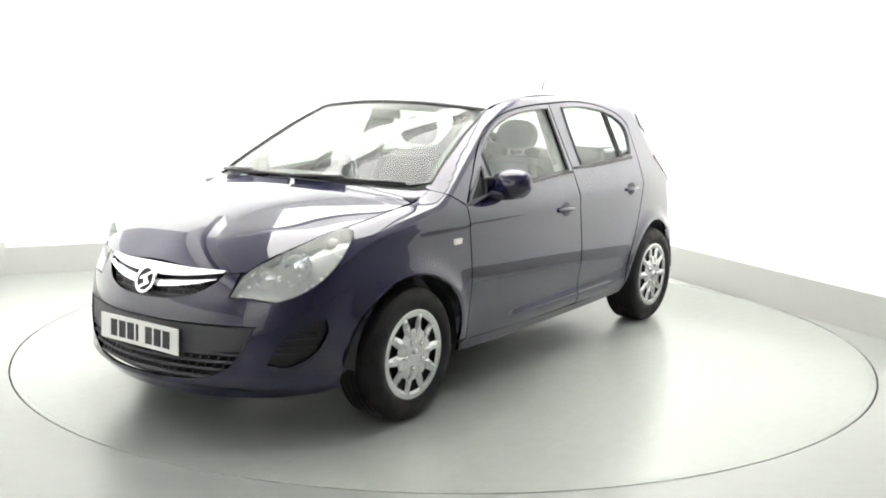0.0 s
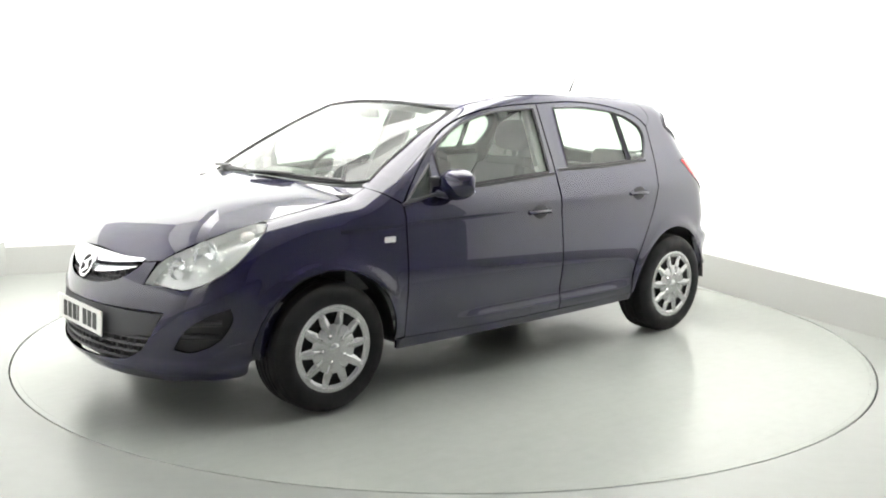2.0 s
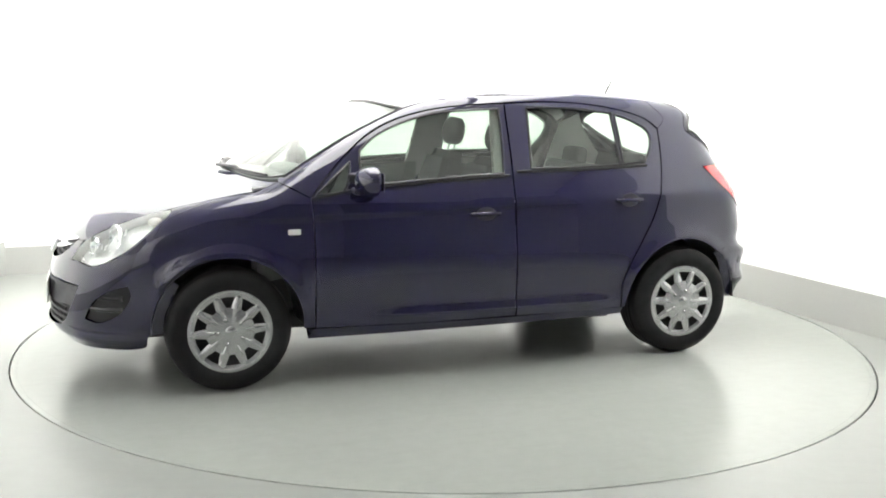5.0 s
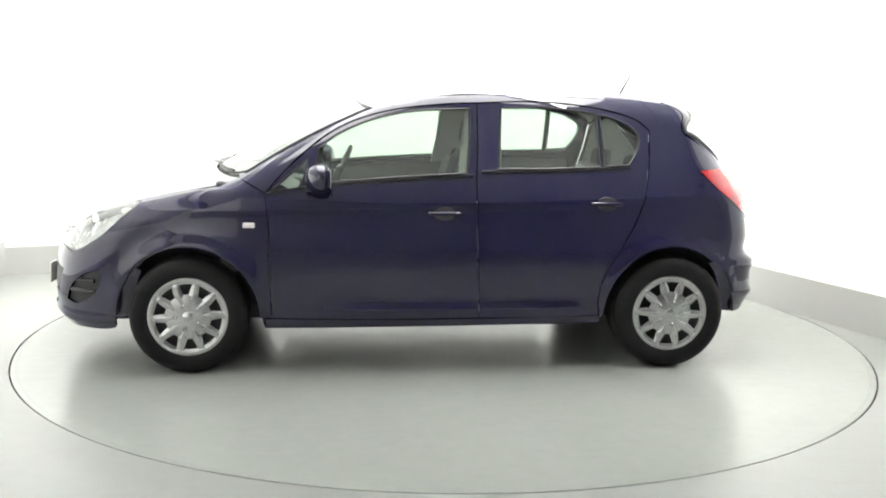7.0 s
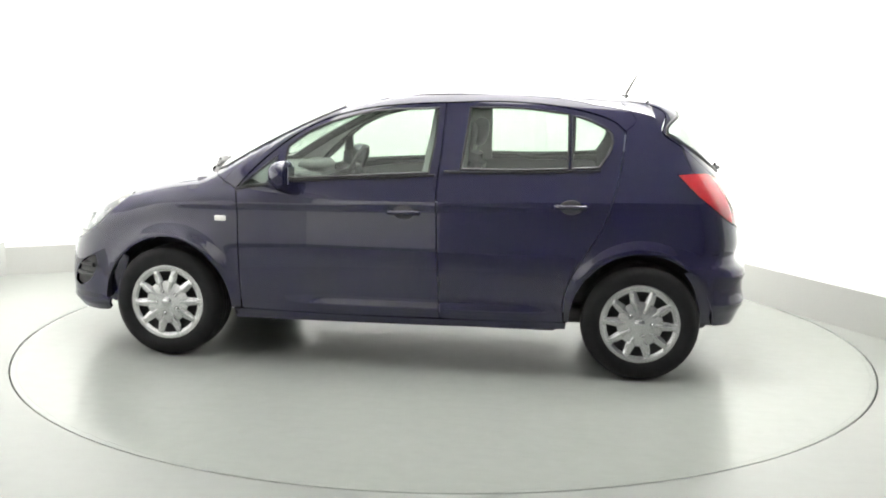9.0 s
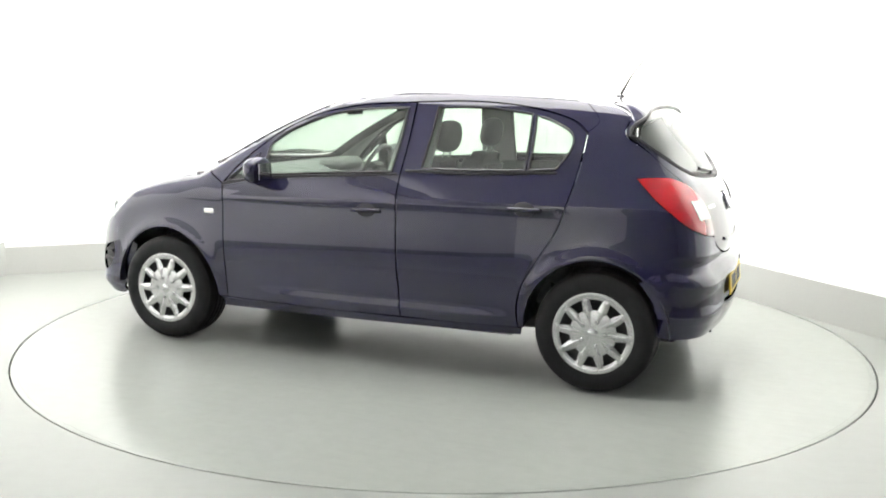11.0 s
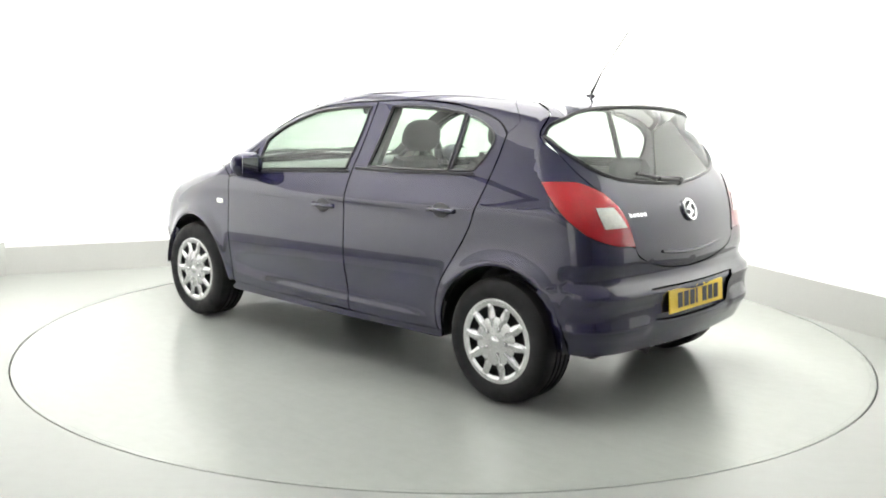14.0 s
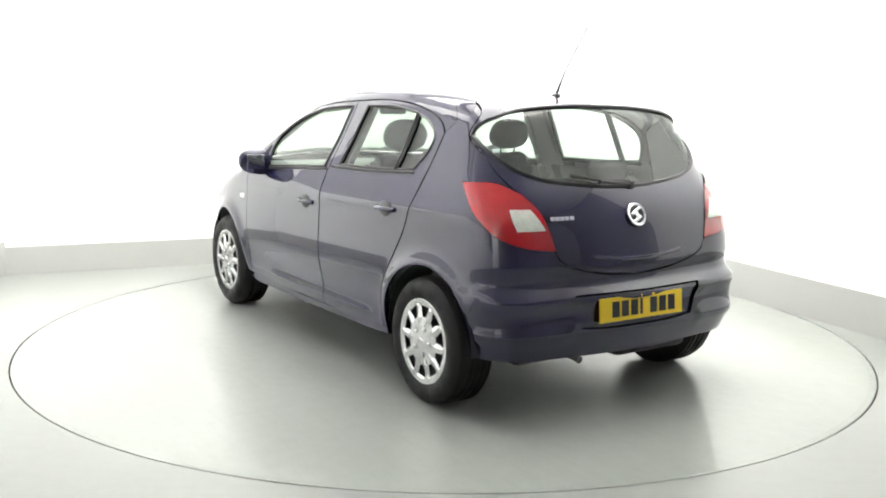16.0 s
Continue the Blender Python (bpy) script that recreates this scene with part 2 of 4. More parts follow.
def normal_at(p):
    e = 0.002
    g = [form(*(p + e * np.eye(3)[i]).T) - form(*(p - e * np.eye(3)[i]).T) for i in range(3)]
    n = np.stack(g, -1)
    return n / np.maximum(np.linalg.norm(n, axis=1, keepdims=True), 1e-9)


def cast(o, d, near, far):
    """The points where rays o + s d, from s = near (outside) to far (inside), meet the body."""
    lo, hi = np.full(len(o), float(near)), np.full(len(o), float(far))
    for _ in range(24):
        mid = (lo + hi) / 2
        out = form(*(o + d * mid[:, None]).T) > 0
        lo, hi = np.where(out, mid, lo), np.where(out, hi, mid)
    return o + d * ((lo + hi) / 2)[:, None]


# ---------------------------------------------------------------- body panels
class Along:
    """Looks at the body along one direction d."""

    def __init__(self, d, near=-3.0, far=0.0):
        self.d = np.array(Vector(d).normalized())
        up = np.array((0, 0, 1.0)) if abs(self.d[2]) < 0.9 else np.array((1.0, 0, 0))
        self.u = np.cross(up, self.d)
        self.u /= np.linalg.norm(self.u)
        self.v = np.cross(self.d, self.u)
        self.near, self.far = near, far

    def flat(self, p):
        p = np.asarray(p, float)
        return np.stack([p @ self.u, p @ self.v], -1)

    def lift(self, q, base):
        o = np.outer(q[:, 0], self.u) + np.outer(q[:, 1], self.v) + np.outer(np.full(len(q), base @ self.d), self.d)
        return cast(o, self.d, self.near, self.far)


class Around:
    """Looks at the body from all round an upright axis at (x0, 0)."""

    def __init__(self, x0, back=False):
        self.x0, self.s = x0, -1.0 if back else 1.0

    def flat(self, p):
        p = np.asarray(p, float)
        return np.stack([np.arctan2(p[..., 1], (p[..., 0] - self.x0) * self.s) * 0.9, p[..., 2]], -1)

    def lift(self, q, base):
        a = q[:, 0] / 0.9
        o = np.stack([np.full(len(q), self.x0), np.zeros(len(q)), q[:, 1]], -1)
        d = np.stack([np.cos(a) * self.s, np.sin(a), np.zeros(len(q))], -1)
        return cast(o, d, 2.0, 0.1)


LEFT, ABOVE, FRONT, BACK = Along((0, -1, 0), -2.0, 0.0), Along((0, 0, -1), -2.0, 0.35), Along((-1, 0, 0), -2.0, 0.6), Along((1, 0, 0), -2.0, 0.6)
BACKUP = Along((1, 0, -0.55), -3.0, -0.9)
NOSEWRAP, TAILWRAP = Around(0.9), Around(-0.9, True)


def seg(*pts, n=8):
    """A smooth open line through the points, without its last one."""
    p = np.array(pts, float)
    if len(p) == 2:
        return [p[0] + (p[1] - p[0]) * i / n for i in range(n)]
    e = np.vstack([2 * p[0] - p[1], p, 2 * p[-1] - p[-2]])
    out = []
    for i in range(1, len(e) - 2):
        a, b, c, d = e[i - 1], e[i], e[i + 1], e[i + 2]
        for k in range(n):
            t = k / n
            out.append(0.5 * (2 * b + (c - a) * t + (2 * a - 5 * b + 4 * c - d) * t * t + (3 * b - a - 3 * c + d) * t**3))
    return out


def arc(cx, cz, r, a0, a1, n=22):
    """A wheel arch's line in the flank, from angle a0 to a1 in degrees."""
    return [np.array((cx + r * math.cos(radians(a0 + (a1 - a0) * i / n)), 0.85, cz + r * math.sin(radians(a0 + (a1 - a0) * i / n)))) for i in range(n + 1)]


def side_pts(*xz):
    return [(x, 0.8, z) for x, z in xz]


def inside(q, poly):
    """Which of the 2D points q lie in the closed line poly."""
    x, y = q[:, 0], q[:, 1]
    hit = np.zeros(len(q), bool)
    for (x0, y0), (x1, y1) in zip(poly, np.roll(poly, -1, 0)):
        c = (y0 > y) != (y1 > y)
        with np.errstate(divide="ignore", invalid="ignore"):
            hit ^= c & (x < (x1 - x0) * (y - y0) / (y1 - y0) + x0)
    return hit


def shrink(q, by):
    """The closed 2D line q moved inwards."""
    if not by:
        return q
    area = np.sum(q[:, 0] * np.roll(q[:, 1], -1) - np.roll(q[:, 0], -1) * q[:, 1])
    e = np.roll(q, -1, 0) - q
    e /= np.maximum(np.linalg.norm(e, axis=1, keepdims=True), 1e-9)
    n = np.stack([-e[:, 1], e[:, 0]], -1) * np.sign(area)
    m = n + np.roll(n, 1, 0)
    m /= np.maximum(np.linalg.norm(m, axis=1, keepdims=True), 1e-9)
    c = np.maximum((m * n).sum(1, keepdims=True), 0.4)
    return q + m * by / c


def clean(q):
    keep = [0]
    for i in range(1, len(q)):
        if np.hypot(*(q[i] - q[keep[-1]])) > 1e-4:
            keep.append(i)
    if np.hypot(*(q[keep[-1]] - q[0])) < 1e-4:
        keep.pop()
    return q[keep]


def panel(name, outline, way, mat, parent, holes=(), off=0.0, gap=0.0014, depth=0.016, grid=0.035, label="", mirror=False, shadow=True):
    """A curved sheet of the body within an outline, with turned-in edges. off: metres outwards. mirror: the other side of the car."""
    base = np.mean(np.array(outline), 0) * (0 if isinstance(way, Along) else 1)
    loops = [clean(shrink(clean(way.flat(np.array(outline))), gap))] + [clean(shrink(clean(way.flat(np.array(h))), -gap)) for h in holes]
    pts, edges = [], []
    for q in loops:
        k = len(pts)
        pts += [tuple(v) for v in q]
        edges += [(k + i, k + (i + 1) % len(q)) for i in range(len(q))]
    lo, hi = loops[0].min(0), loops[0].max(0)
    gx, gy = np.meshgrid(np.arange(lo[0] + grid / 2, hi[0], grid), np.arange(lo[1] + grid / 2, hi[1], grid))
    g = np.stack([gx.ravel(), gy.ravel()], -1)
    ok = inside(g, loops[0])
    for q in loops[1:]:
        ok &= ~inside(g, q)
    g = g[ok]
    allb = np.vstack(loops)
    if len(g):
        d = np.min(np.hypot(g[:, None, 0] - allb[None, :, 0], g[:, None, 1] - allb[None, :, 1]), 1)
        g = g[d > grid * 0.45]
    pts += [tuple(v) for v in g]
    res = delaunay_2d_cdt([Vector(v) for v in pts], edges, [], 0, 1e-6)
    q = np.array([tuple(v) for v in res[0]])
    tri = np.array([f for f in res[2]])
    c = q[tri].mean(1)
    ok = inside(c, loops[0])
    for h in loops[1:]:
        ok &= ~inside(c, h)
    tri = tri[ok]
    p = way.lift(q, base)
    n = normal_at(p)
    p = p + n * off
    flip = np.einsum("ij,ij->i", np.cross(p[tri[:, 1]] - p[tri[:, 0]], p[tri[:, 2]] - p[tri[:, 0]]), n[tri[:, 0]]) < 0
    tri[flip] = tri[flip][:, ::-1]
    faces, norms = [tuple(t) for t in tri], [n[i] for t in tri for i in t]
    verts = list(p)
    if depth:
        count = {}
        for t in faces:
            for a, b in ((t[0], t[1]), (t[1], t[2]), (t[2], t[0])):
                count[(a, b)] = 1
        low = {}
        for a, b in [e for e in count if (e[1], e[0]) not in count]:
            for i in (a, b):
                if i not in low:
                    low[i] = len(verts)
                    verts.append(p[i] - n[i] * depth)
            faces.append((b, a, low[a], low[b]))
            fn = np.cross(p[a] - p[b], n[a])
            fn = fn / max(np.linalg.norm(fn), 1e-9)
            norms += [fn] * 4
    verts = np.array(verts)
    if mirror:
        verts = verts * (1, -1, 1)
        nn, k = [], 0
        for f in faces:
            nn += [v * (1, -1, 1) for v in norms[k:k + len(f)]][::-1]
            k += len(f)
        faces, norms = [f[::-1] for f in faces], nn
    me = mesh_of(name, verts, faces, mat, True)
    me.normals_split_custom_set([tuple(map(float, v)) for v in norms])
    ob = new(name, me)
    ob.parent = parent
    if not shadow:
        ob.visible_shadow = False
    return tagged(ob, label)


def both(name, outline, way, mat, parent, **k):
    return [panel(name, outline, way, mat, parent, **k), panel(name, outline, way, mat, parent, mirror=True, **k)]


def on_body(x=None, y=None, z=None):
    """The point of the body with two of its coordinates given."""
    if y is None:
        return cast(np.array([(x, 0, z)], float), np.array([(0, 1.0, 0)]), 1.2, 0.0)[0]
    if z is None:
        return cast(np.array([(x, y, 0)], float), np.array([(0, 0, 1.0)]), 1.8, 0.35)[0]
    s = 1 if x is None or x > 0 else -1
    return cast(np.array([(0, y, z)], float), np.array([(float(s), 0, 0)]), 2.4, 0.6)[0]


def flipped(pts):
    return [np.array(p) * (1, -1, 1) for p in pts[::-1]]


# ---------------------------------------------------------------- the studio
RING = 2.436
CORNERS = [(-3.37, 1.52), (1.09, 3.49), (3.37, -1.60), (4.25, -3.57), (3.6, -8.2), (-1.9, -8.2), (-4.2, -8.0)]
HEIGHT = 3.7
# height at which the unseen west wall goes from white to dark
WEST_SPLIT = 1.5


def room_line(radius=0.55, n=8):
    """The room's plan, with the corner behind the turntable rounded."""
    out = []
    for i, c in enumerate(CORNERS):
        c = Vector(c)
        if i != 1:
            out.append(c)
            continue
        a, b = Vector(CORNERS[i - 1]), Vector(CORNERS[i + 1])
        da, db = (a - c).normalized(), (b - c).normalized()
        p, q = c + da * radius, c + db * radius
        for k in range(n + 1):
            t = k / n
            out.append((1 - t) ** 2 * p + 2 * t * (1 - t) * c + t * t * q)
    return out


LINE = room_line()


def wall_strip(name, pts, z0, z1, thick, mat, label, proud=0.0):
    """An upright slab along plan points, its inner face on them."""
    inner, outer = [], []
    for i, q in enumerate(pts):
        d = (pts[min(i + 1, len(pts) - 1)] - pts[max(i - 1, 0)]).normalized()
        n = Vector((-d.y, d.x))
        inner.append(q - n * proud)
        outer.append(q + n * thick)
    v, f = [], []
    for ring, z in ((inner, z0), (inner, z1), (outer, z0), (outer, z1)):
        v += [(q.x, q.y, z) for q in ring]
    m = len(pts)
    for i in range(m - 1):
        f += [(i, i + 1, m + i + 1, m + i), (2 * m + i, 3 * m + i, 3 * m + i + 1, 2 * m + i + 1), (m + i, m + i + 1, 3 * m + i + 1, 3 * m + i), (i, 2 * m + i, 2 * m + i + 1, i + 1)]
    f += [(0, m, 3 * m, 2 * m), (m - 1, 3 * m - 1, 4 * m - 1, 2 * m - 1)]
    return tagged(new(name, mesh_of(name, v, f, mat)), label, kind="structure")


def build_room():
    # floor with a round opening
    n = 144
    ring = [(math.cos(2 * math.pi * i / n), math.sin(2 * math.pi * i / n)) for i in range(n)]
    v = [(RING * a, RING * b, 0) for a, b in ring] + [(RING * a, RING * b, -0.05) for a, b in ring]
    far = []
    for a, b in ring:
        k = 9.5 / max(abs(a), abs(b))
        far.append((a * k, b * k, 0))
    v += far
    f = []
    for i in range(n):
        j = (i + 1) % n
        f += [(i, j, 2 * n + j, 2 * n + i), (i, n + i, n + j, j)]
    tagged(new("floor", mesh_of("floor", v, f, FLOOR)), "pale grey painted studio floor round the turntable", kind="structure")
    v = [(a * (RING + 0.1), b * (RING + 0.1), -0.05) for a, b in ring]
    tagged(new("pit", mesh_of("pit", v, [tuple(range(n))], GAP)), "dark pit under the turntable", kind="structure")
    m = len(LINE)
    ne, e0, e1, s0, s1, sw = LINE[-6:]  # from the rounded corner's end clockwise to the south-west
    wall_strip("baseboard_north", LINE[:-5], 0.0, 0.22, 0.10, SKIRT, "pale grey low kickboard along the white backdrop", 0.006)
    wall_strip("baseboard_east", [ne, e0], 0.0, 0.26, 0.10, SKIRT, "pale grey low kickboard along the angled wall", 0.006)
    wall_strip("wall_north", LINE[:-5], 0.22, HEIGHT, 0.10, WALL, "bright white curved studio backdrop wall")
    wall_strip("wall_northeast", [ne, e0], 0.26, HEIGHT, 0.10, WALL, "bright white angled studio backdrop wall")
    # added dark walls out of view; they only set the car's reflections
    wall_strip("wall_east", [e0, e1, s0], 0.0, HEIGHT, 0.10, DARKWALL, "unseen dark wall beside the white backdrop, added for dark reflections")
    wall_strip("wall_south", [s0, s1], 0.0, HEIGHT, 0.10, DARKWALL, "unseen dark wall behind the camera, added for dark reflections")
    wall_strip("wall_southwest", [s1, sw], 0.26, HEIGHT, 0.10, WALL, "white end of the studio wall")
    wall_strip("baseboard_southwest", [s1, sw], 0.0, 0.26, 0.10, SKIRT, "pale grey low kickboard along the end wall", 0.006)
    # invented split, out of view: bright below and dark above for the flank's reflection
    wall_strip("wall_west", [sw, LINE[0]], 0.26, WEST_SPLIT, 0.10, WALL, "white lower part of the unseen side wall, for bright reflections")
    wall_strip("wall_west_upper", [sw, LINE[0]], WEST_SPLIT, HEIGHT, 0.10, DARKWALL, "dark upper part of the unseen side wall, added to darken reflections")
    wall_strip("baseboard_west", [sw, LINE[0]], 0.0, 0.26, 0.10, SKIRT, "pale grey low kickboard along the side wall", 0.006)
    c = [(q.x * 1.03, q.y * 1.03, HEIGHT) for q in LINE]
    c2 = [(x, y, HEIGHT + 0.1) for x, y, _ in c]
    tagged(new("ceiling", mesh_of("ceiling", c + c2, [tuple(range(m)), tuple(range(2 * m - 1, m - 1, -1))], CEIL)), "white studio ceiling", kind="structure")


def ceiling_light(m, w, d, mat, label):
    """A flat box of light: a metal tray and its diffuser."""
    top = empty("ceiling_light")
    bm = bmesh.new()
    for lo, hi in (((-w / 2, -d / 2, 0), (w / 2, -d / 2 + 0.03, 0.09)), ((-w / 2, d / 2 - 0.03, 0), (w / 2, d / 2, 0.09)),
                   ((-w / 2, -d / 2 + 0.03, 0), (-w / 2 + 0.03, d / 2 - 0.03, 0.09)), ((w / 2 - 0.03, -d / 2 + 0.03, 0), (w / 2, d / 2 - 0.03, 0.09)),
                   ((-w / 2 + 0.03, -d / 2 + 0.03, 0.07), (w / 2 - 0.03, d / 2 - 0.03, 0.09))):
        box(bm, lo, hi)
    part("tray", bm, FRAME, top)
    part("diffuser", box(bmesh.new(), (-w / 2 + 0.03, -d / 2 + 0.03, 0.012), (w / 2 - 0.03, d / 2 - 0.03, 0.03)), mat, top, "glowing white diffuser")
    top.matrix_basis = m
    return tagged(top, label, "light", "studio lights")


def build_lights():
    ceiling_light(pose(-0.1, -0.1, HEIGHT - 0.3), 3.2, 3.2, LAMP, "large white softbox hung below the studio ceiling")
    # strips hung well off the white walls, tilted to face them; all out of view
    # the last two are added to brighten side walls mirrored in the flank
    for a, b, z, off in ((CORNERS[0], CORNERS[1], 3.25, 1.9), (CORNERS[1], CORNERS[2], 3.25, 1.9), ((-3.95, -5.8), CORNERS[0], 2.8, 1.2), (CORNERS[5], CORNERS[6], 2.6, 1.4)):
        a, b = Vector(a), Vector(b)
        d = (b - a).normalized()
        mid = (a + b) / 2 + Vector((d.y, -d.x)) * off
        turn = math.degrees(math.atan2(d.y, d.x))
        ceiling_light(pose(mid.x, mid.y, z, 0, 0, turn) @ pose(0, 0, 0, 74, 0, 0), (b - a).length - 1.1, 0.5, WASH, "long white strip light, added out of view to brighten a white wall")


def build_turntable():
    n = 144
    r = RING - 0.008
    top = empty("turntable")
    part("platform", lathe([(0.0001, -0.045), (r - 0.03, -0.045), (r - 0.03, 0.0), (0.0001, 0.0)], n, "z", False), DISC, top)
    part("rim", lathe([(r - 0.0295, -0.045), (r, -0.045), (r, -0.003), (r - 0.003, 0.0), (r - 0.0295, 0.0)], n, "z"), DISC, top, "plain rim of the turntable")
    return tagged(top, "round grey painted turntable flush with the floor", "turntable")


# ---------------------------------------------------------------- the car
HUB = [(1.2555, 0.30), (-1.2555, 0.30)]


def wheel(car, x, side):
    """Tyre, steel disc and a ten-window silver cover; built with its face to +y."""
    w = empty("wheel", car)
    t = [(0.195, 0.0), (0.207, 0.008), (0.235, 0.014), (0.262, 0.012), (0.280, 0.002), (0.293, -0.012), (0.2985, -0.03)]
    prof = t[:]
    for k in range(4):  # tread ribs and grooves
        a = -0.042 - k * 0.033
        prof += [(0.3005, a), (0.3005, a - 0.021), (0.2945, a - 0.023), (0.2945, a - 0.031)]
    prof += [(0.299, -0.178), (0.290, -0.19), (0.262, -0.2), (0.205, -0.195)]
    part("tyre", lathe(prof, 72), RUBBER, w, "black rubber tyre", True, 25)
    part("rim", lathe([(0.204, -0.012), (0.200, -0.03), (0.17, -0.05), (0.06, -0.045), (0.001, -0.045), (0.001, -0.06), (0.17, -0.07), (0.19, -0.19), (0.206, -0.19)], 48), STEEL, w, "dark steel rim", True)
    # cover: polar sheet with ten tapering windows
    bm = bmesh.new()
    rs = [(0.012, 0.012), (0.04, 0.011), (0.075, 0.008), (0.106, 0.004), (0.116, 0.002), (0.135, -0.001), (0.158, -0.002), (0.168, -0.001), (0.178, 0.003), (0.190, 0.006), (0.203, 0.004), (0.208, -0.006)]
    n = 120
    grid = []
    for r, h in rs:
        row = []
        for i in range(n):
            k = i % 12
            a = 2 * math.pi * i / n
            if 0.11 < r < 0.17:  # windows widen outwards; spokes are crowned
                f = (r - 0.116) / 0.052
                e = 4.0 - 1.9 * (1 - f)
                c = (k if k <= 6 else k - 12)
                if abs(c) == 4:
                    a += (math.copysign(e, c) - c) * 2 * math.pi / n
            hh = h + (0.008 if (k in (5, 6, 7) and 0.09 < r < 0.175) else 0)
            row.append(bm.verts.new((r * math.cos(a), hh, r * math.sin(a))))
        grid.append(row)
    for j in range(len(rs) - 1):
        for i in range(n):
            c = i % 12
            if 4 <= j <= 6 and (c < 4 or c >= 8):
                continue
            q = (i + 1) % n
            bm.faces.new((grid[j][i], grid[j][q], grid[j + 1][q], grid[j + 1][i]))
    bm.faces.new(grid[0])
    bmesh.ops.recalc_face_normals(bm, faces=bm.faces)
    ext = bmesh.ops.extrude_face_region(bm, geom=bm.faces[:])
    bmesh.ops.translate(bm, vec=(0, -0.012, 0), verts=[g for g in ext["geom"] if isinstance(g, bmesh.types.BMVert)])
    cover = part("wheel_cover", bm, SILVER, w, "silver plastic wheel cover with ten openings", True, 32)
    for k in range(5):
        a = 2 * math.pi * k / 5 + 0.3
        m = Matrix.Translation((0.062 * math.cos(a), 0.010, 0.062 * math.sin(a)))
        b = lathe([(0.0001, 0.008), (0.006, 0.008), (0.010, 0.004), (0.011, -0.004)], 14, closed=False)
        bmesh.ops.transform(b, matrix=m, verts=b.verts)
        part("wheel_bolt", b, SILVER, cover, "", True)
    b = lathe([(0.0001, 0.018), (0.02, 0.017), (0.028, 0.011), (0.029, 0.006)], 24, closed=False)
    part("centre_cap", b, SILVER, cover, "", True)
    w.matrix_basis = pose(x, side * 0.822, 0.3005, 0, 17 * x, 0 if side > 0 else 180)
    return w


def build_body(car):
    # shared lines of the left half
    hood_side = [(1.885, 0.455), (1.80, 0.507), (1.715, 0.558), (1.62, 0.600), (1.525, 0.636), (1.40, 0.672), (1.25, 0.697), (1.10, 0.708), (1.0, 0.705)]
    H = [on_body(x=x, y=y) for x, y in hood_side]
    hood_front = [on_body(x=x, y=y) for x, y in ((1.968, 0.0), (1.966, 0.12), (1.955, 0.24), (1.930, 0.36), (1.885, 0.455))]
    hood_back = [on_body(x=x, y=y) for x, y in ((1.0, 0.705), (1.05, 0.635), (1.118, 0.47), (1.166, 0.25), (1.186, 0.0))]
    half = seg(*hood_front) + seg(*H) + seg(*hood_back)
    panel("bonnet", half + flipped(half + [hood_back[-1]])[:-1], ABOVE, PAINT, car, label="navy bonnet")
    # windscreen
    sb = [on_body(x=x, y=y) for x, y in ((1.166, 0.0), (1.146, 0.25), (1.098, 0.46), (1.03, 0.605), (0.96, 0.685))]
    ss = [on_body(x=x, y=y) for x, y in ((0.96, 0.685), (0.80, 0.650), (0.64, 0.618), (0.48, 0.590), (0.33, 0.560))]
    st = [on_body(x=x, y=y) for x, y in ((0.33, 0.560), (0.365, 0.42), (0.39, 0.2), (0.40, 0.0))]
    half = seg(*sb) + seg(*ss) + seg(*st)
    panel("windscreen", half + flipped(half + [st[-1]])[:-1], ABOVE, GLASS, car, gap=0.001, depth=0.0, off=-0.003, label="clear windscreen", shadow=False)
    q = [*half, *[np.array(v) for v in flipped(half + [st[-1]])[:-1]]]
    part("windscreen_seal", tube([v + normal_at(v[None])[0] * 0.001 for v in map(np.array, q + q[:2])], 0.0065, 6), SEAL, car, "black windscreen seal", True)
    # cowl between bonnet and screen
    cb = [on_body(x=x, y=y) for x, y in ((0.96, 0.685), (1.03, 0.605), (1.098, 0.46), (1.146, 0.25), (1.166, 0.0))]
    half = seg(*[h for h in hood_back[::-1]]) + seg(on_body(x=1.0, y=0.705), on_body(x=0.96, y=0.685), n=4) + seg(*cb)
    panel("cowl", half + flipped(half + [cb[-1]])[:-1], ABOVE, TRIM, car, off=-0.012, label="black plastic cowl", depth=0)
    # roof
    rs = [on_body(x=x, y=y) for x, y in ((0.33, 0.560), (0.2, 0.560), (0.0, 0.563), (-0.4, 0.568), (-0.8, 0.565), (-1.12, 0.552), (-1.25, 0.545))]
    rb = [on_body(x=x, y=y) for x, y in ((-1.25, 0.545), (-1.275, 0.35), (-1.285, 0.0))]
    half = seg(*st[::-1]) + seg(*rs) + seg(*rb)
    panel("roof", half + flipped(half + [rb[-1]])[:-1], ABOVE, PAINT, car, label="navy roof panel")
    panel("headlining", half + flipped(half + [rb[-1]])[:-1], ABOVE, LINER, car, off=-0.05, depth=0, gap=0.0, label="pale grey headlining")

    # lamp outlines
    lamp = seg((1.959, 0.423, 0.613), (1.885, 0.455, 0.712), (1.76, 0.534, 0.783), (1.63, 0.593, 0.838), (1.53, 0.632, 0.870), n=6) + \
        seg((1.53, 0.632, 0.870), (1.495, 0.668, 0.870), (1.525, 0.708, 0.842), n=4) + \
        seg((1.525, 0.708, 0.842), (1.60, 0.72, 0.770), (1.692, 0.715, 0.695), (1.79, 0.66, 0.630), (1.865, 0.603, 0.600), n=6) + \
        seg((1.865, 0.603, 0.600), (1.922, 0.505, 0.613), (1.959, 0.423, 0.613), n=5)
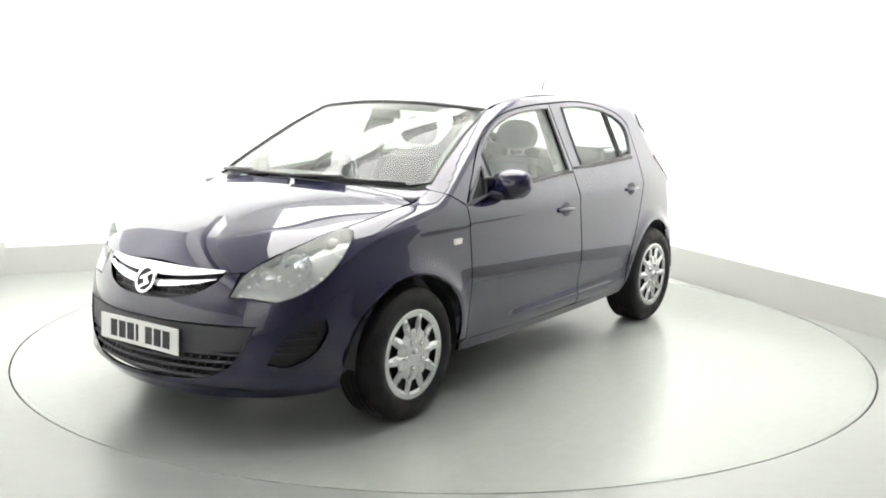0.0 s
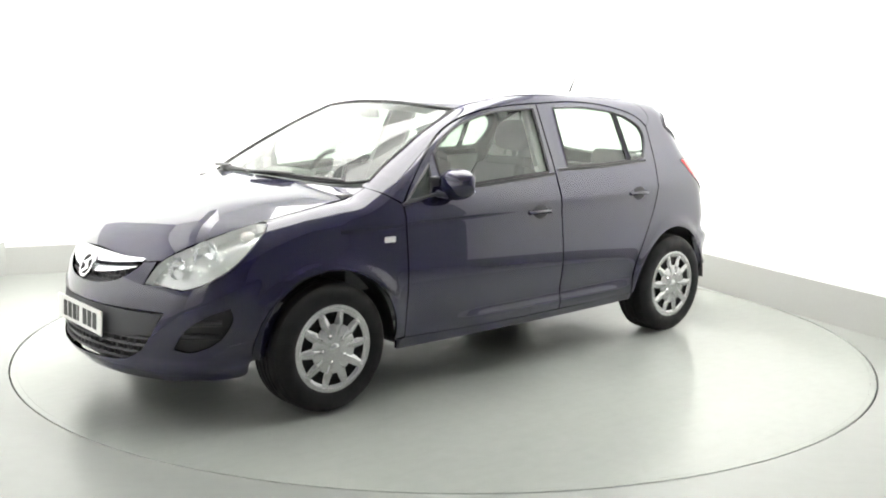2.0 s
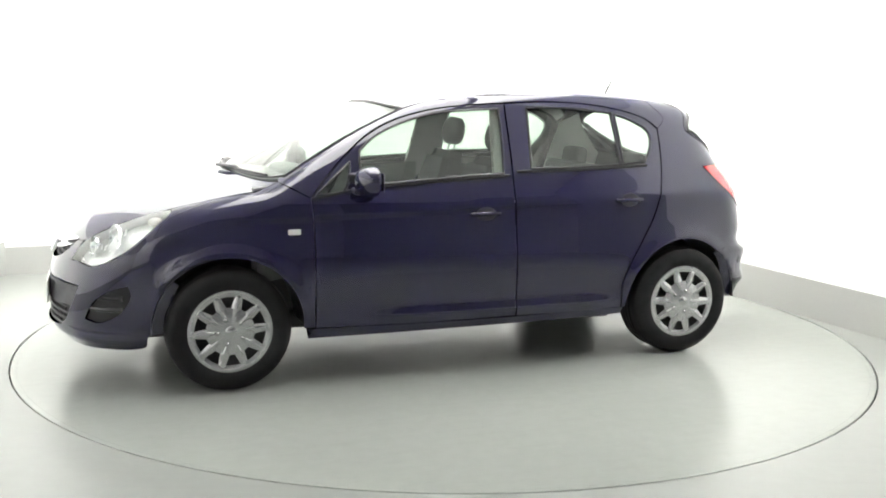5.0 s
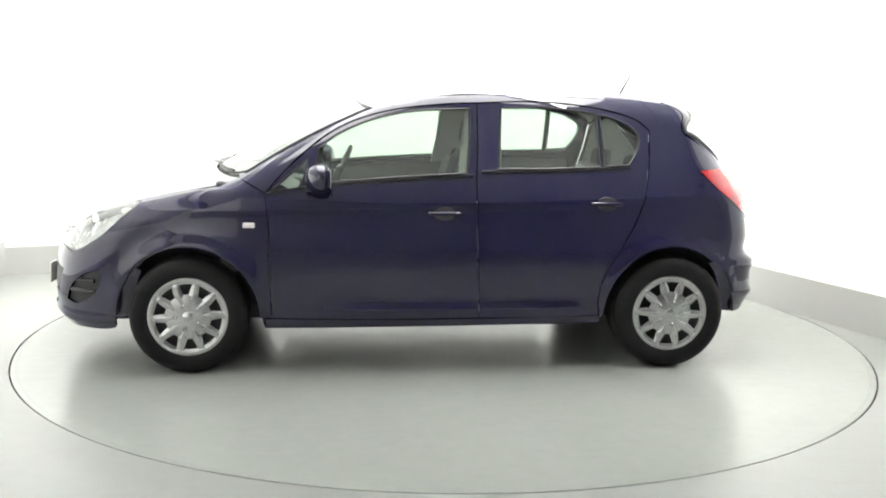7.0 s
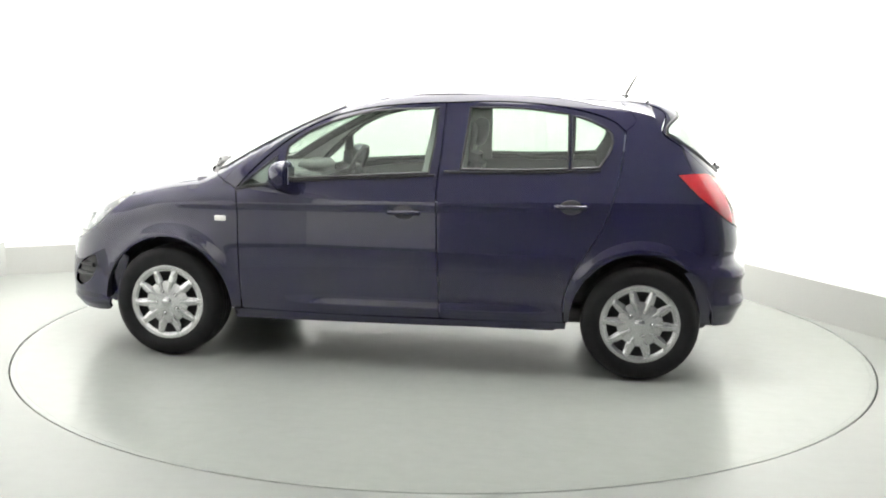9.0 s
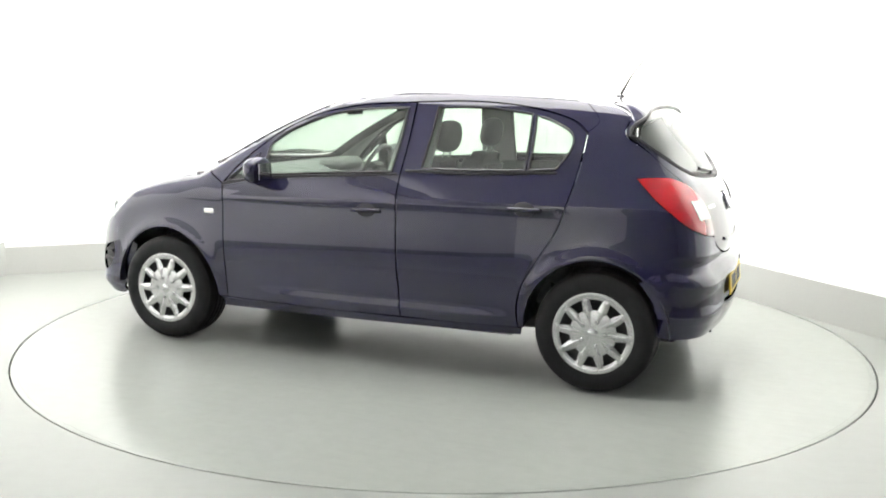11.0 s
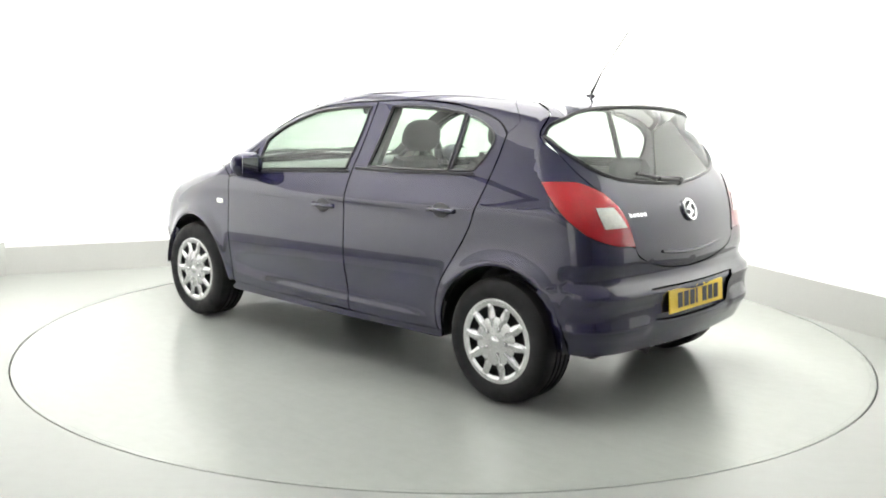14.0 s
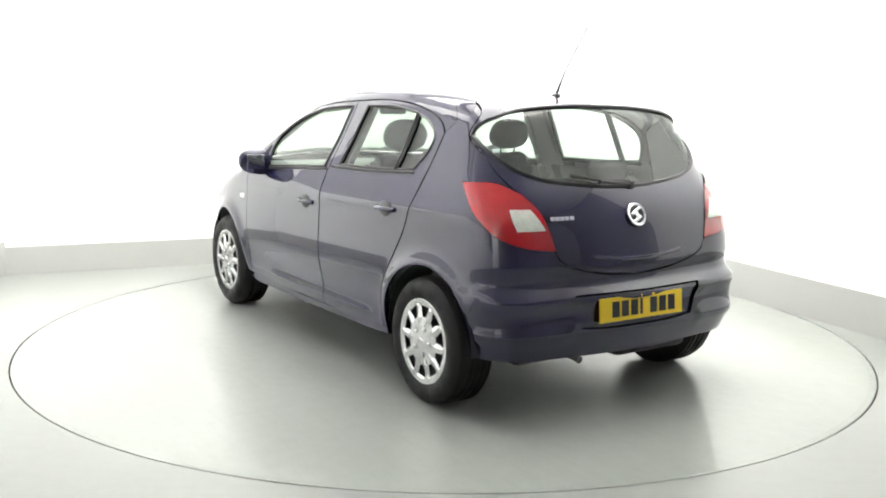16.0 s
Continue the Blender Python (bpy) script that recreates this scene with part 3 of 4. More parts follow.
    lamp = [NOSEWRAP.lift(NOSEWRAP.flat(np.array([q])), None)[0] for q in lamp]
    n_up = 6 * 4 + 4 * 2
    lamp_up, lamp_low = lamp[:n_up + 1], lamp[n_up:] + [lamp[0]]

    # front wings
    archF = arc(*HUB[0], 0.356, 182, 40)
    wing = seg(*[H[i] for i in (8, 7, 6, 5, 4)]) + [lamp_up[-6], lamp_up[-4]] + lamp_low[0:13] + \
        seg(lamp_low[13], (1.63, 0.78, 0.635), archF[-1], n=4) + archF[::-1] + \
        seg((0.88, 0.8, 0.287), (0.842, 0.8, 0.288), n=2) + seg(*side_pts((0.842, 0.288), (0.846, 0.55), (0.852, 0.8), (0.862, 0.925))) + \
        seg((0.862, 0.8, 0.925), (0.945, 0.8, 0.972), (1.0, 0.705, H[8][2]), n=4)
    both("front_wing", wing, LEFT, PAINT, car, label="navy front wing", grid=0.024)

    # doors
    dF = seg(*side_pts((0.838, 0.285), (0.842, 0.55), (0.848, 0.8), (0.858, 0.925))) + seg(*side_pts((0.858, 0.925), (0.78, 1.02), (0.66, 1.135), (0.53, 1.232), (0.38, 1.303), (0.2, 1.35), (0.0, 1.375), (-0.222, 1.388))) + \
        seg(*side_pts((-0.222, 1.388), (-0.215, 1.15), (-0.203, 0.94), (-0.214, 0.6), (-0.230, 0.282))) + seg(*side_pts((-0.230, 0.282), (0.3, 0.278), (0.838, 0.285)))
    winF = seg(*side_pts((0.585, 0.985), (0.602, 1.06), (0.598, 1.150)), n=5) + seg(*side_pts((0.598, 1.150), (0.498, 1.226), (0.355, 1.288), (0.207, 1.328), (0.06, 1.348), (-0.185, 1.360))) + \
        seg(*side_pts((-0.185, 1.360), (-0.178, 1.2), (-0.158, 1.034)), n=5) + seg(*side_pts((-0.158, 1.034), (0.2, 1.012), (0.585, 0.985)))
    triF = seg(*side_pts((0.835, 0.940), (0.70, 0.952)), n=5) + seg(*side_pts((0.70, 0.952), (0.672, 1.0), (0.652, 1.098)), n=4) + seg(*side_pts((0.652, 1.098), (0.75, 1.015), (0.835, 0.940)), n=5)
    dR = seg(*side_pts((-0.236, 0.282), (-0.220, 0.6), (-0.209, 0.94), (-0.221, 1.15), (-0.228, 1.388))) + \
        seg(*side_pts((-0.228, 1.388), (-0.5, 1.398), (-0.75, 1.385), (-0.95, 1.352), (-1.08, 1.31), (-1.147, 1.255))) + \
        seg(*side_pts((-1.147, 1.255), (-1.135, 1.12), (-1.108, 0.974), (-1.055, 0.80), (-0.975, 0.655))) + seg(*side_pts((-0.975, 0.655), (-0.895, 0.52), (-0.862, 0.40), (-0.870, 0.286))) + seg(*side_pts((-0.870, 0.286), (-0.5, 0.28), (-0.236, 0.282)))
    winR = seg(*side_pts((-0.322, 1.056), (-0.338, 1.2), (-0.352, 1.366)), n=5) + seg(*side_pts((-0.352, 1.366), (-0.60, 1.368), (-0.81, 1.348), (-0.862, 1.340))) + \
        seg(*side_pts((-0.862, 1.340), (-0.866, 1.2), (-0.864, 1.068)), n=5) + seg(*side_pts((-0.864, 1.068), (-0.6, 1.058), (-0.322, 1.056)))
    winQ = seg(*side_pts((-0.886, 1.070), (-0.888, 1.2), (-0.884, 1.334)), n=5) + seg(*side_pts((-0.884, 1.334), (-0.965, 1.312), (-1.06, 1.264), (-1.088, 1.215), (-1.07, 1.15), (-1.022, 1.080)), n=5) + seg(*side_pts((-1.022, 1.080), (-0.886, 1.070)), n=4)
    both("front_door", dF, LEFT, PAINT, car, holes=(winF, triF), label="navy front door", grid=0.024)
    both("rear_door", dR, LEFT, PAINT, car, holes=(winR, winQ), label="navy rear door", grid=0.024)
    for w in (winF, triF, winR, winQ):
        both("side_window", w, LEFT, GLASS, car, off=-0.010, gap=-0.003, depth=0, label="clear side window", shadow=False)
        # black seal round each pane
        for s in (1, -1):
            q = LEFT.lift(LEFT.flat(np.array(w)), np.zeros(3))
            q = (q + normal_at(q) * 0.0005) * (1, s, 1)
            part("window_seal", tube([*q, q[0], q[1]], 0.0065, 6), SEAL, car, "black window seal", True)
    # inner trims
    dFl = seg(*side_pts((0.80, 0.30), (0.81, 0.6), (0.80, 0.905))) + seg(*side_pts((0.80, 0.905), (0.3, 0.985), (-0.19, 1.012))) + seg(*side_pts((-0.19, 1.012), (-0.2, 0.3)), n=12) + seg(*side_pts((-0.2, 0.3), (0.80, 0.30)))
    dRl = seg(*side_pts((-0.26, 0.3), (-0.25, 1.035)), n=12) + seg(*side_pts((-0.25, 1.035), (-1.02, 1.045)), n=12) + seg(*side_pts((-1.02, 1.045), (-1.03, 0.95), (-0.90, 0.6), (-0.86, 0.3))) + seg(*side_pts((-0.86, 0.3), (-0.26, 0.3)))
    both("door_card", dFl, LEFT, CARD, car, off=-0.055, depth=0.0, label="grey door lining")
    both("door_card", dRl, LEFT, CARD, car, off=-0.055, depth=0.0, label="grey door lining")
    # pillar between the doors, seen from within and through the gaps
    pil = side_pts((-0.10, 0.9), (-0.16, 1.38), (-0.36, 1.38), (-0.34, 0.9))
    both("centre_pillar", seg(pil[0], pil[1]) + seg(pil[1], pil[2]) + seg(pil[2], pil[3]) + seg(pil[3], pil[0]), LEFT, LINER, car, off=-0.03, depth=0.03, label="grey lined centre pillar")

    pil = side_pts((-0.185, 0.90), (-0.195, 1.385), (-0.26, 1.385), (-0.25, 0.90))
    both("door_gap_seal", sum((seg(a, b) for a, b in zip(pil, pil[1:] + pil[:1])), []), LEFT, TRIM, car, off=-0.018, depth=0.0, label="black rubber seal between the doors")
    pil = side_pts((-1.13, 0.95), (-1.175, 1.26), (-1.30, 1.33), (-1.37, 1.22), (-1.52, 1.06), (-1.52, 0.95))
    both("rear_pillar_lining", sum((seg(a, b) for a, b in zip(pil, pil[1:] + pil[:1])), []), LEFT, LINER, car, off=-0.03, depth=0.0, label="grey rear pillar lining")

    # screen pillar and roof rail, one piece each side
    rail = seg(*[(q[0], 0.8, q[2]) for q in ss[:4]]) + seg(*[(q[0], 0.8, q[2]) for q in rs[:-1]]) + seg((rs[5][0], 0.8, rs[5][2]), (-1.20, 0.8, 1.32), (-1.153, 0.8, 1.262), n=6) + \
        seg(*side_pts((-1.153, 1.262), (-1.082, 1.315), (-0.95, 1.357), (-0.75, 1.390), (-0.5, 1.403), (-0.225, 1.393), (0.0, 1.380), (0.2, 1.355), (0.382, 1.308), (0.534, 1.237), (0.664, 1.139), (0.784, 1.024), (0.862, 0.931))) + \
        seg((0.862, 0.8, 0.931), (0.945, 0.8, 0.976), (1.0, 0.8, H[8][2] + 0.004), (sb[-1][0], 0.8, sb[-1][2]), n=4)
    both("roof_rail", rail, LEFT, PAINT, car, label="navy screen pillar and roof rail", gap=0.001)
    both("pillar_lining", rail, LEFT, LINER, car, off=-0.034, gap=0.010, depth=0, label="pale grey pillar lining")
    both("seam_backing", rail, LEFT, TRIM, car, off=-0.018, gap=-0.010, depth=0, label="black backing of the body seams")

    # tail lamps
    tl = seg((-1.411, 0.723, 1.052), (-1.49, 0.69, 1.057), (-1.57, 0.645, 1.052), (-1.643, 0.569, 1.009), n=5) + seg((-1.643, 0.569, 1.009), (-1.685, 0.522, 0.955), (-1.715, 0.495, 0.90), (-1.74, 0.475, 0.83), (-1.757, 0.461, 0.766), n=5) + \
        seg((-1.757, 0.461, 0.766), (-1.732, 0.599, 0.783), (-1.675, 0.70, 0.822), (-1.61, 0.738, 0.872), (-1.52, 0.753, 0.948), (-1.411, 0.723, 1.052), n=5)
    tl = [TAILWRAP.lift(TAILWRAP.flat(np.array([q])), None)[0] for q in tl]
    tl_in, tl_low = tl[15:36], tl[36:] + [tl[0]]
    # tailgate and its window
    tg = seg(*rb[::-1]) + seg(rb[0], on_body(x=-1.345, z=1.352), on_body(x=-1.335, z=1.255), on_body(x=-1.445, z=1.178), on_body(x=-1.54, z=1.095), tl[14], n=5) + tl[15:36:2] + \
        seg(tl[35], on_body(y=0.437, z=0.725, x=-1), on_body(y=0.365, z=0.690, x=-1), on_body(y=0.2, z=0.654, x=-1), on_body(y=0.0, z=0.640, x=-1), n=6)
    cw = [on_body(y=y, z=z, x=-1) for y, z in ((0.0, 1.388), (0.25, 1.382), (0.43, 1.366), (0.548, 1.335))]
    cs = [on_body(y=0.548, z=1.335, x=-1), on_body(x=-1.368, z=1.297), on_body(x=-1.358, z=1.25)]
    cl = [on_body(x=-1.358, z=1.25), on_body(x=-1.468, z=1.185)] + [on_body(y=y, z=z, x=-1) for y, z in ((0.555, 1.112), (0.45, 1.070), (0.335, 1.050), (0.15, 1.033), (0.0, 1.028))]
    wh = seg(*cw) + seg(*cs, n=5) + seg(*cl)
    whole = wh + flipped(wh + [cl[-1]])[:-1]
    full = tg + [on_body(y=0.0, z=0.640, x=-1)]
    panel("tailgate", tg + flipped(full)[:-1], BACKUP, PAINT, car, holes=(whole,), label="navy tailgate")
    panel("rear_window", whole, BACKUP, REARGLASS, car, off=-0.004, gap=-0.002, depth=0, label="dark-edged rear window", shadow=False)
    q = BACKUP.lift(BACKUP.flat(np.array(whole)), np.zeros(3))
    part("rear_window_seal", tube([*q, q[0]], 0.009, 6), SEAL, car, "black rear window seal", True)

    # rear quarter
    tgs = seg(rb[0], on_body(x=-1.345, z=1.352), on_body(x=-1.335, z=1.255), on_body(x=-1.445, z=1.178), on_body(x=-1.54, z=1.095), tl[14], n=5)
    quarter = seg((rs[5][0], 0.8, rs[5][2]), (rs[6][0], 0.8, rs[6][2]), n=4) + tgs + [tl[i] for i in range(14, -1, -2)] + tl_low[::-1][:17] + \
        seg(tl_low[::-1][17], (-1.672, 0.78, 0.73), (-1.655, 0.78, 0.655), n=4) + seg((-1.655, 0.8, 0.655), (-1.60, 0.8, 0.62), (-1.50, 0.8, 0.575), n=4)
    a2 = arc(*HUB[1], 0.356, 131.7, -2)
    quarter += a2 + seg((-0.882, 0.8, 0.287), (-0.876, 0.8, 0.288), n=1) + seg(*side_pts((-0.876, 0.288), (-0.868, 0.40), (-0.901, 0.52), (-0.981, 0.655))) + \
        seg(*side_pts((-0.981, 0.655), (-1.061, 0.80), (-1.114, 0.974), (-1.141, 1.12), (-1.153, 1.262))) + seg((-1.153, 0.8, 1.262), (-1.20, 0.8, 1.32), (rs[5][0], 0.8, rs[5][2]), n=6)
    both("rear_quarter", quarter, LEFT, PAINT, car, label="navy rear quarter panel", grid=0.024)

    # sills
    sill = seg(*side_pts((0.888, 0.283), (0.3, 0.276), (-0.3, 0.276), (-0.887, 0.284))) + seg(*side_pts((-0.887, 0.284), (-0.882, 0.245)), n=3) + seg(*side_pts((-0.882, 0.245), (-0.3, 0.236), (0.3, 0.232), (0.875, 0.228))) + seg(*side_pts((0.875, 0.228), (0.888, 0.283)), n=3)
    both("sill", sill, LEFT, PAINT, car, off=-0.004, label="navy sill below the doors")

    # front bumper, round the nose
    gl_top = [on_body(y=y, z=z) for y, z in ((0.0, 0.505), (0.2, 0.505), (0.40, 0.507), (0.545, 0.505))]
    gl_side = [on_body(y=y, z=z) for y, z in ((0.545, 0.505), (0.50, 0.41), (0.45, 0.335))]
    gl_bot = [on_body(y=y, z=z) for y, z in ((0.45, 0.335), (0.36, 0.288), (0.2, 0.270), (0.0, 0.266))]
    gh = seg(*gl_top) + seg(*gl_side, n=5) + seg(*gl_bot)
    grille_low = gh + flipped(gh + [gl_bot[-1]])[:-1]
    ug_top = [on_body(y=y, z=z) for y, z in ((0.0, 0.722), (0.15, 0.722), (0.28, 0.720), (0.375, 0.714))]
    ug_bot = [on_body(y=y, z=z) for y, z in ((0.375, 0.714), (0.345, 0.665), (0.27, 0.618), (0.15, 0.590), (0.0, 0.582))]
    uh = seg(*ug_top) + seg(*ug_bot)
    grille_up = uh + flipped(uh + [ug_bot[-1]])[:-1]
    fog = [np.array((1.80, 0.68, 0.43)) + (np.array(q) - np.array((1.80, 0.68, 0.43))) * 0.82 for q in seg((1.935, 0.57, 0.335), (1.90, 0.62, 0.43), (1.80, 0.69, 0.51), (1.70, 0.745, 0.545), n=5) + seg((1.70, 0.745, 0.545), (1.695, 0.75, 0.48), (1.74, 0.725, 0.395), (1.80, 0.69, 0.345), n=5) + seg((1.80, 0.69, 0.345), (1.87, 0.635, 0.318), (1.935, 0.57, 0.335), n=5)]
    af = arc(*HUB[0], 0.356, 40, 0, 10)
    bl = [on_body(x=1.80, z=0.205)] + [on_body(y=y, z=z) for y, z in ((0.45, 0.195), (0.25, 0.188), (0.0, 0.185))]
    half = seg(*hood_front, n=4) + lamp_low[::-1][:len(lamp_low) - 13] + seg(lamp_low[13], (1.63, 0.78, 0.635), archF[-1], n=4)[1:] + af + \
        seg((1.622, 0.73, 0.28), (1.64, 0.72, 0.225), (1.70, 0.69, 0.208), bl[0], n=4) + seg(*bl, n=4)
    fogr = flipped(fog)
    panel("front_bumper", half + flipped(half + [bl[-1]])[:-1], NOSEWRAP, PAINT, car, holes=(grille_low, grille_up, fog, fogr), label="navy front bumper", grid=0.03)
    panel("lower_grille", grille_low, NOSEWRAP, TRIM, car, off=-0.035, gap=-0.045, depth=0, label="black lower grille backing")
    panel("upper_grille", grille_up, NOSEWRAP, TRIM, car, off=-0.03, gap=-0.01, depth=0, label="black upper grille backing")
    for o, mi in ((fog, False), (fog, True)):
        panel("fog_recess", o, NOSEWRAP, TRIM, car, off=-0.015, gap=-0.006, depth=0, mirror=mi, label="black fog lamp recess")
    # rear bumper
    ab = arc(*HUB[1], 0.356, 180, 131.7, 10)
    rbot = [on_body(y=y, z=z, x=-1) for y, z in ((0.0, 0.282), (0.25, 0.283), (0.45, 0.285))] + [on_body(x=-1.71, z=0.287)]
    rt = seg(on_body(y=0.0, z=0.635, x=-1), on_body(y=0.2, z=0.649, x=-1), on_body(y=0.365, z=0.685, x=-1), on_body(y=0.437, z=0.720, x=-1), tl[35], n=6) + \
        tl_low[0:len(tl_low) - 17] + seg(tl_low[::-1][17], (-1.672, 0.78, 0.73), (-1.655, 0.78, 0.655), n=4) + seg((-1.655, 0.8, 0.655), (-1.60, 0.8, 0.62), (-1.50, 0.8, 0.575), n=4)
    half = rt + ab[::-1] + seg((-1.624, 0.75, 0.292), (-1.66, 0.73, 0.289), rbot[3], n=3) + seg(*rbot[::-1], n=5)
    ph = seg(*[on_body(y=y, z=z, x=-1) for y, z in ((0.0, 0.572), (0.25, 0.573), (0.385, 0.572))], n=4) + seg(on_body(y=0.385, z=0.572, x=-1), on_body(y=0.34, z=0.42, x=-1), n=5) + seg(*[on_body(y=y, z=z, x=-1) for y, z in ((0.34, 0.42), (0.2, 0.410), (0.0, 0.408))], n=4)
    plate_hole = ph + flipped(ph + [on_body(y=0.0, z=0.408, x=-1)])[:-1]
    panel("rear_bumper", half + flipped(half + [rbot[0]])[:-1], TAILWRAP, PAINT, car, holes=(plate_hole,), label="navy rear bumper", grid=0.03)
    panel("plate_recess", plate_hole, TAILWRAP, PAINT, car, off=-0.012, gap=-0.004, depth=0, label="recess for the number plate")
    both("tail_lamp", tl, TAILWRAP, RED, car, off=0.004, gap=0.002, label="red tail lamp", grid=0.02)
    cl_ = seg((-1.656, 0.645, 0.946), (-1.688, 0.557, 0.946), n=4) + seg((-1.688, 0.557, 0.946), (-1.712, 0.525, 0.90), (-1.734, 0.505, 0.857), n=3) + seg((-1.734, 0.505, 0.857), (-1.703, 0.635, 0.857), n=4) + seg((-1.703, 0.635, 0.857), (-1.685, 0.648, 0.90), (-1.656, 0.645, 0.946), n=3)
    both("indicator_lens", cl_, TAILWRAP, CLEARLENS, car, off=0.0065, gap=0.0, depth=0.004, grid=0.02, label="clear reversing and indicator lens")
    both("lamp_back", tl, TAILWRAP, TRIM, car, off=-0.022, gap=-0.012, depth=0, label="black tail lamp backing")
    # head lamps: bowl, reflectors and cover
    both("lamp_bowl", lamp, NOSEWRAP, REFLECTOR, car, off=-0.045, gap=0.004, depth=-0.045, grid=0.03, label="bright lamp housing")
    both("head_lamp", lamp, NOSEWRAP, COVER, car, off=0.001, gap=0.001, depth=0, grid=0.025, label="clear headlamp cover", shadow=False)


def plate(car, name, centre, turn, mat, label):
    """A number plate with its characters left as plain bars."""
    m = Matrix.Translation(centre) @ turn  # plate lies in local x (across) and z (up), facing local -y
    bm = rounded((-0.258, -0.004, -0.055), (0.258, 0.004, 0.055), 0.003, m)
    p = part(name, bm, mat, car, label)
    x = -0.185
    for w in (0.044, 0.044, 0.044, 0.016, None, 0.044, 0.044, 0.044):
        if w is None:
            x += 0.034
            continue
        part("character_bar", box(bmesh.new(), (x, -0.0055, -0.036), (x + w, -0.0035, 0.036), 0, m), INK, p)
        x += w + 0.013
    return p


def badge(car, centre, turn, size):
    """A round chrome emblem: a ring with a plain slanted bar in it."""
    m = Matrix.Translation(centre) @ turn
    bm = lathe([(size, 0.004), (size, -0.006), (size * 0.93, -0.009), (size * 0.76, -0.006), (size * 0.76, 0.004)], 36)
    bmesh.ops.transform(bm, matrix=m, verts=bm.verts)
    b = part("emblem_ring", bm, CHROME, car, "round chrome emblem", True)
    bm = lathe([(0.0001, -0.001), (size * 0.84, -0.001), (size * 0.84, 0.004), (0.0001, 0.004)], 36, closed=False)
    bmesh.ops.transform(bm, matrix=m, verts=bm.verts)
    part("emblem_field", bm, TRIM, b)
    for k, (dx, dz, w, h) in enumerate(((0.0, 0.30, 0.95, 0.20), (0.06, -0.05, 0.30, 0.55), (-0.05, -0.42, 0.85, 0.20))):
        q = m @ Matrix.Translation((dx * size, 0, dz * size)) @ pose(0, 0, 0, 0, -28, 0)
        part("emblem_bar", rounded((-w * size / 1.5, -0.007, -h * size / 1.6), (w * size / 1.5, 0.0, h * size / 1.6), 0.003, q), CHROME, b)
    return b


def facing(n):
    """A turn that sets local -y along the outward normal n, z kept upright."""
    n = Vector(n).normalized()
    y = -n
    x = y.cross(Vector((0, 0, 1))).normalized()
    return Matrix((x, y, x.cross(y))).transposed().to_4x4()


def handle(car, x, z, s):
    """A door handle: a dark cup in the skin and a painted grip across it."""
    p = on_body(x=x, z=z) * (1, s, 1)
    m = Matrix.Translation(p) @ Matrix.Diagonal((1, s, 1, 1))
    cup = bmesh.new()
    bmesh.ops.create_uvsphere(cup, u_segments=20, v_segments=10, radius=1, matrix=m @ Matrix.Translation((-0.005, 0.0, 0)) @ Matrix.Diagonal((0.056, 0.008, 0.038, 1)))
    h = part("handle_cup", cup, TRIM, car, "dark handle cup", True)
    g = rounded((-0.092, 0.003, -0.012), (0.084, 0.024, 0.011), 0.009, m, 3)
    for v in g.verts:  # the grip bows towards its ends
        q = m.inverted() @ v.co
        q.y -= 1.6 * (q.x + 0.0) ** 2 * (1 if q.y > 0 else 0)
        v.co = m @ q
    part("door_handle", g, PAINT, h, "navy door handle", True, 60)


def mirror(car, s):
    """Door mirror: a rounded shell, its foot and the glass."""
    bm = bmesh.new()
    bmesh.ops.create_uvsphere(bm, u_segments=28, v_segments=18, radius=1)
    for v in bm.verts:
        x, y, z = v.co
        x = math.copysign(abs(x) ** 0.85, x)
        y = math.copysign(abs(y) ** 0.75, y)
        z = math.copysign(abs(z) ** 0.78, z)
        if x < 0:
            x *= 0.45
        v.co = (0.575 + 0.085 * x * (1 - 0.25 * max(y, 0)), s * (0.892 + 0.103 * y), 1.010 + 0.075 * z * (1 - 0.12 * y) + 0.008 * y)
    shell = part("door_mirror", bm, PAINT, car, "navy door mirror housing", True, 80)
    part("mirror_glass", rounded((0.533, min(s * 0.848, s * 0.956), 0.968), (0.536, max(s * 0.848, s * 0.956), 1.055), 0.001), MIRROR, shell, "mirror glass")
    part("mirror_foot", rounded((0.56, min(s * 0.785, s * 0.885), 0.945), (0.66, max(s * 0.785, s * 0.885), 0.978), 0.014), TRIM, shell, "black mirror foot", True)
    part("mirror_sail", rounded((0.612, min(s * 0.765, s * 0.80), 0.96), (0.672, max(s * 0.765, s * 0.80), 1.045), 0.012), TRIM, shell, "", True)


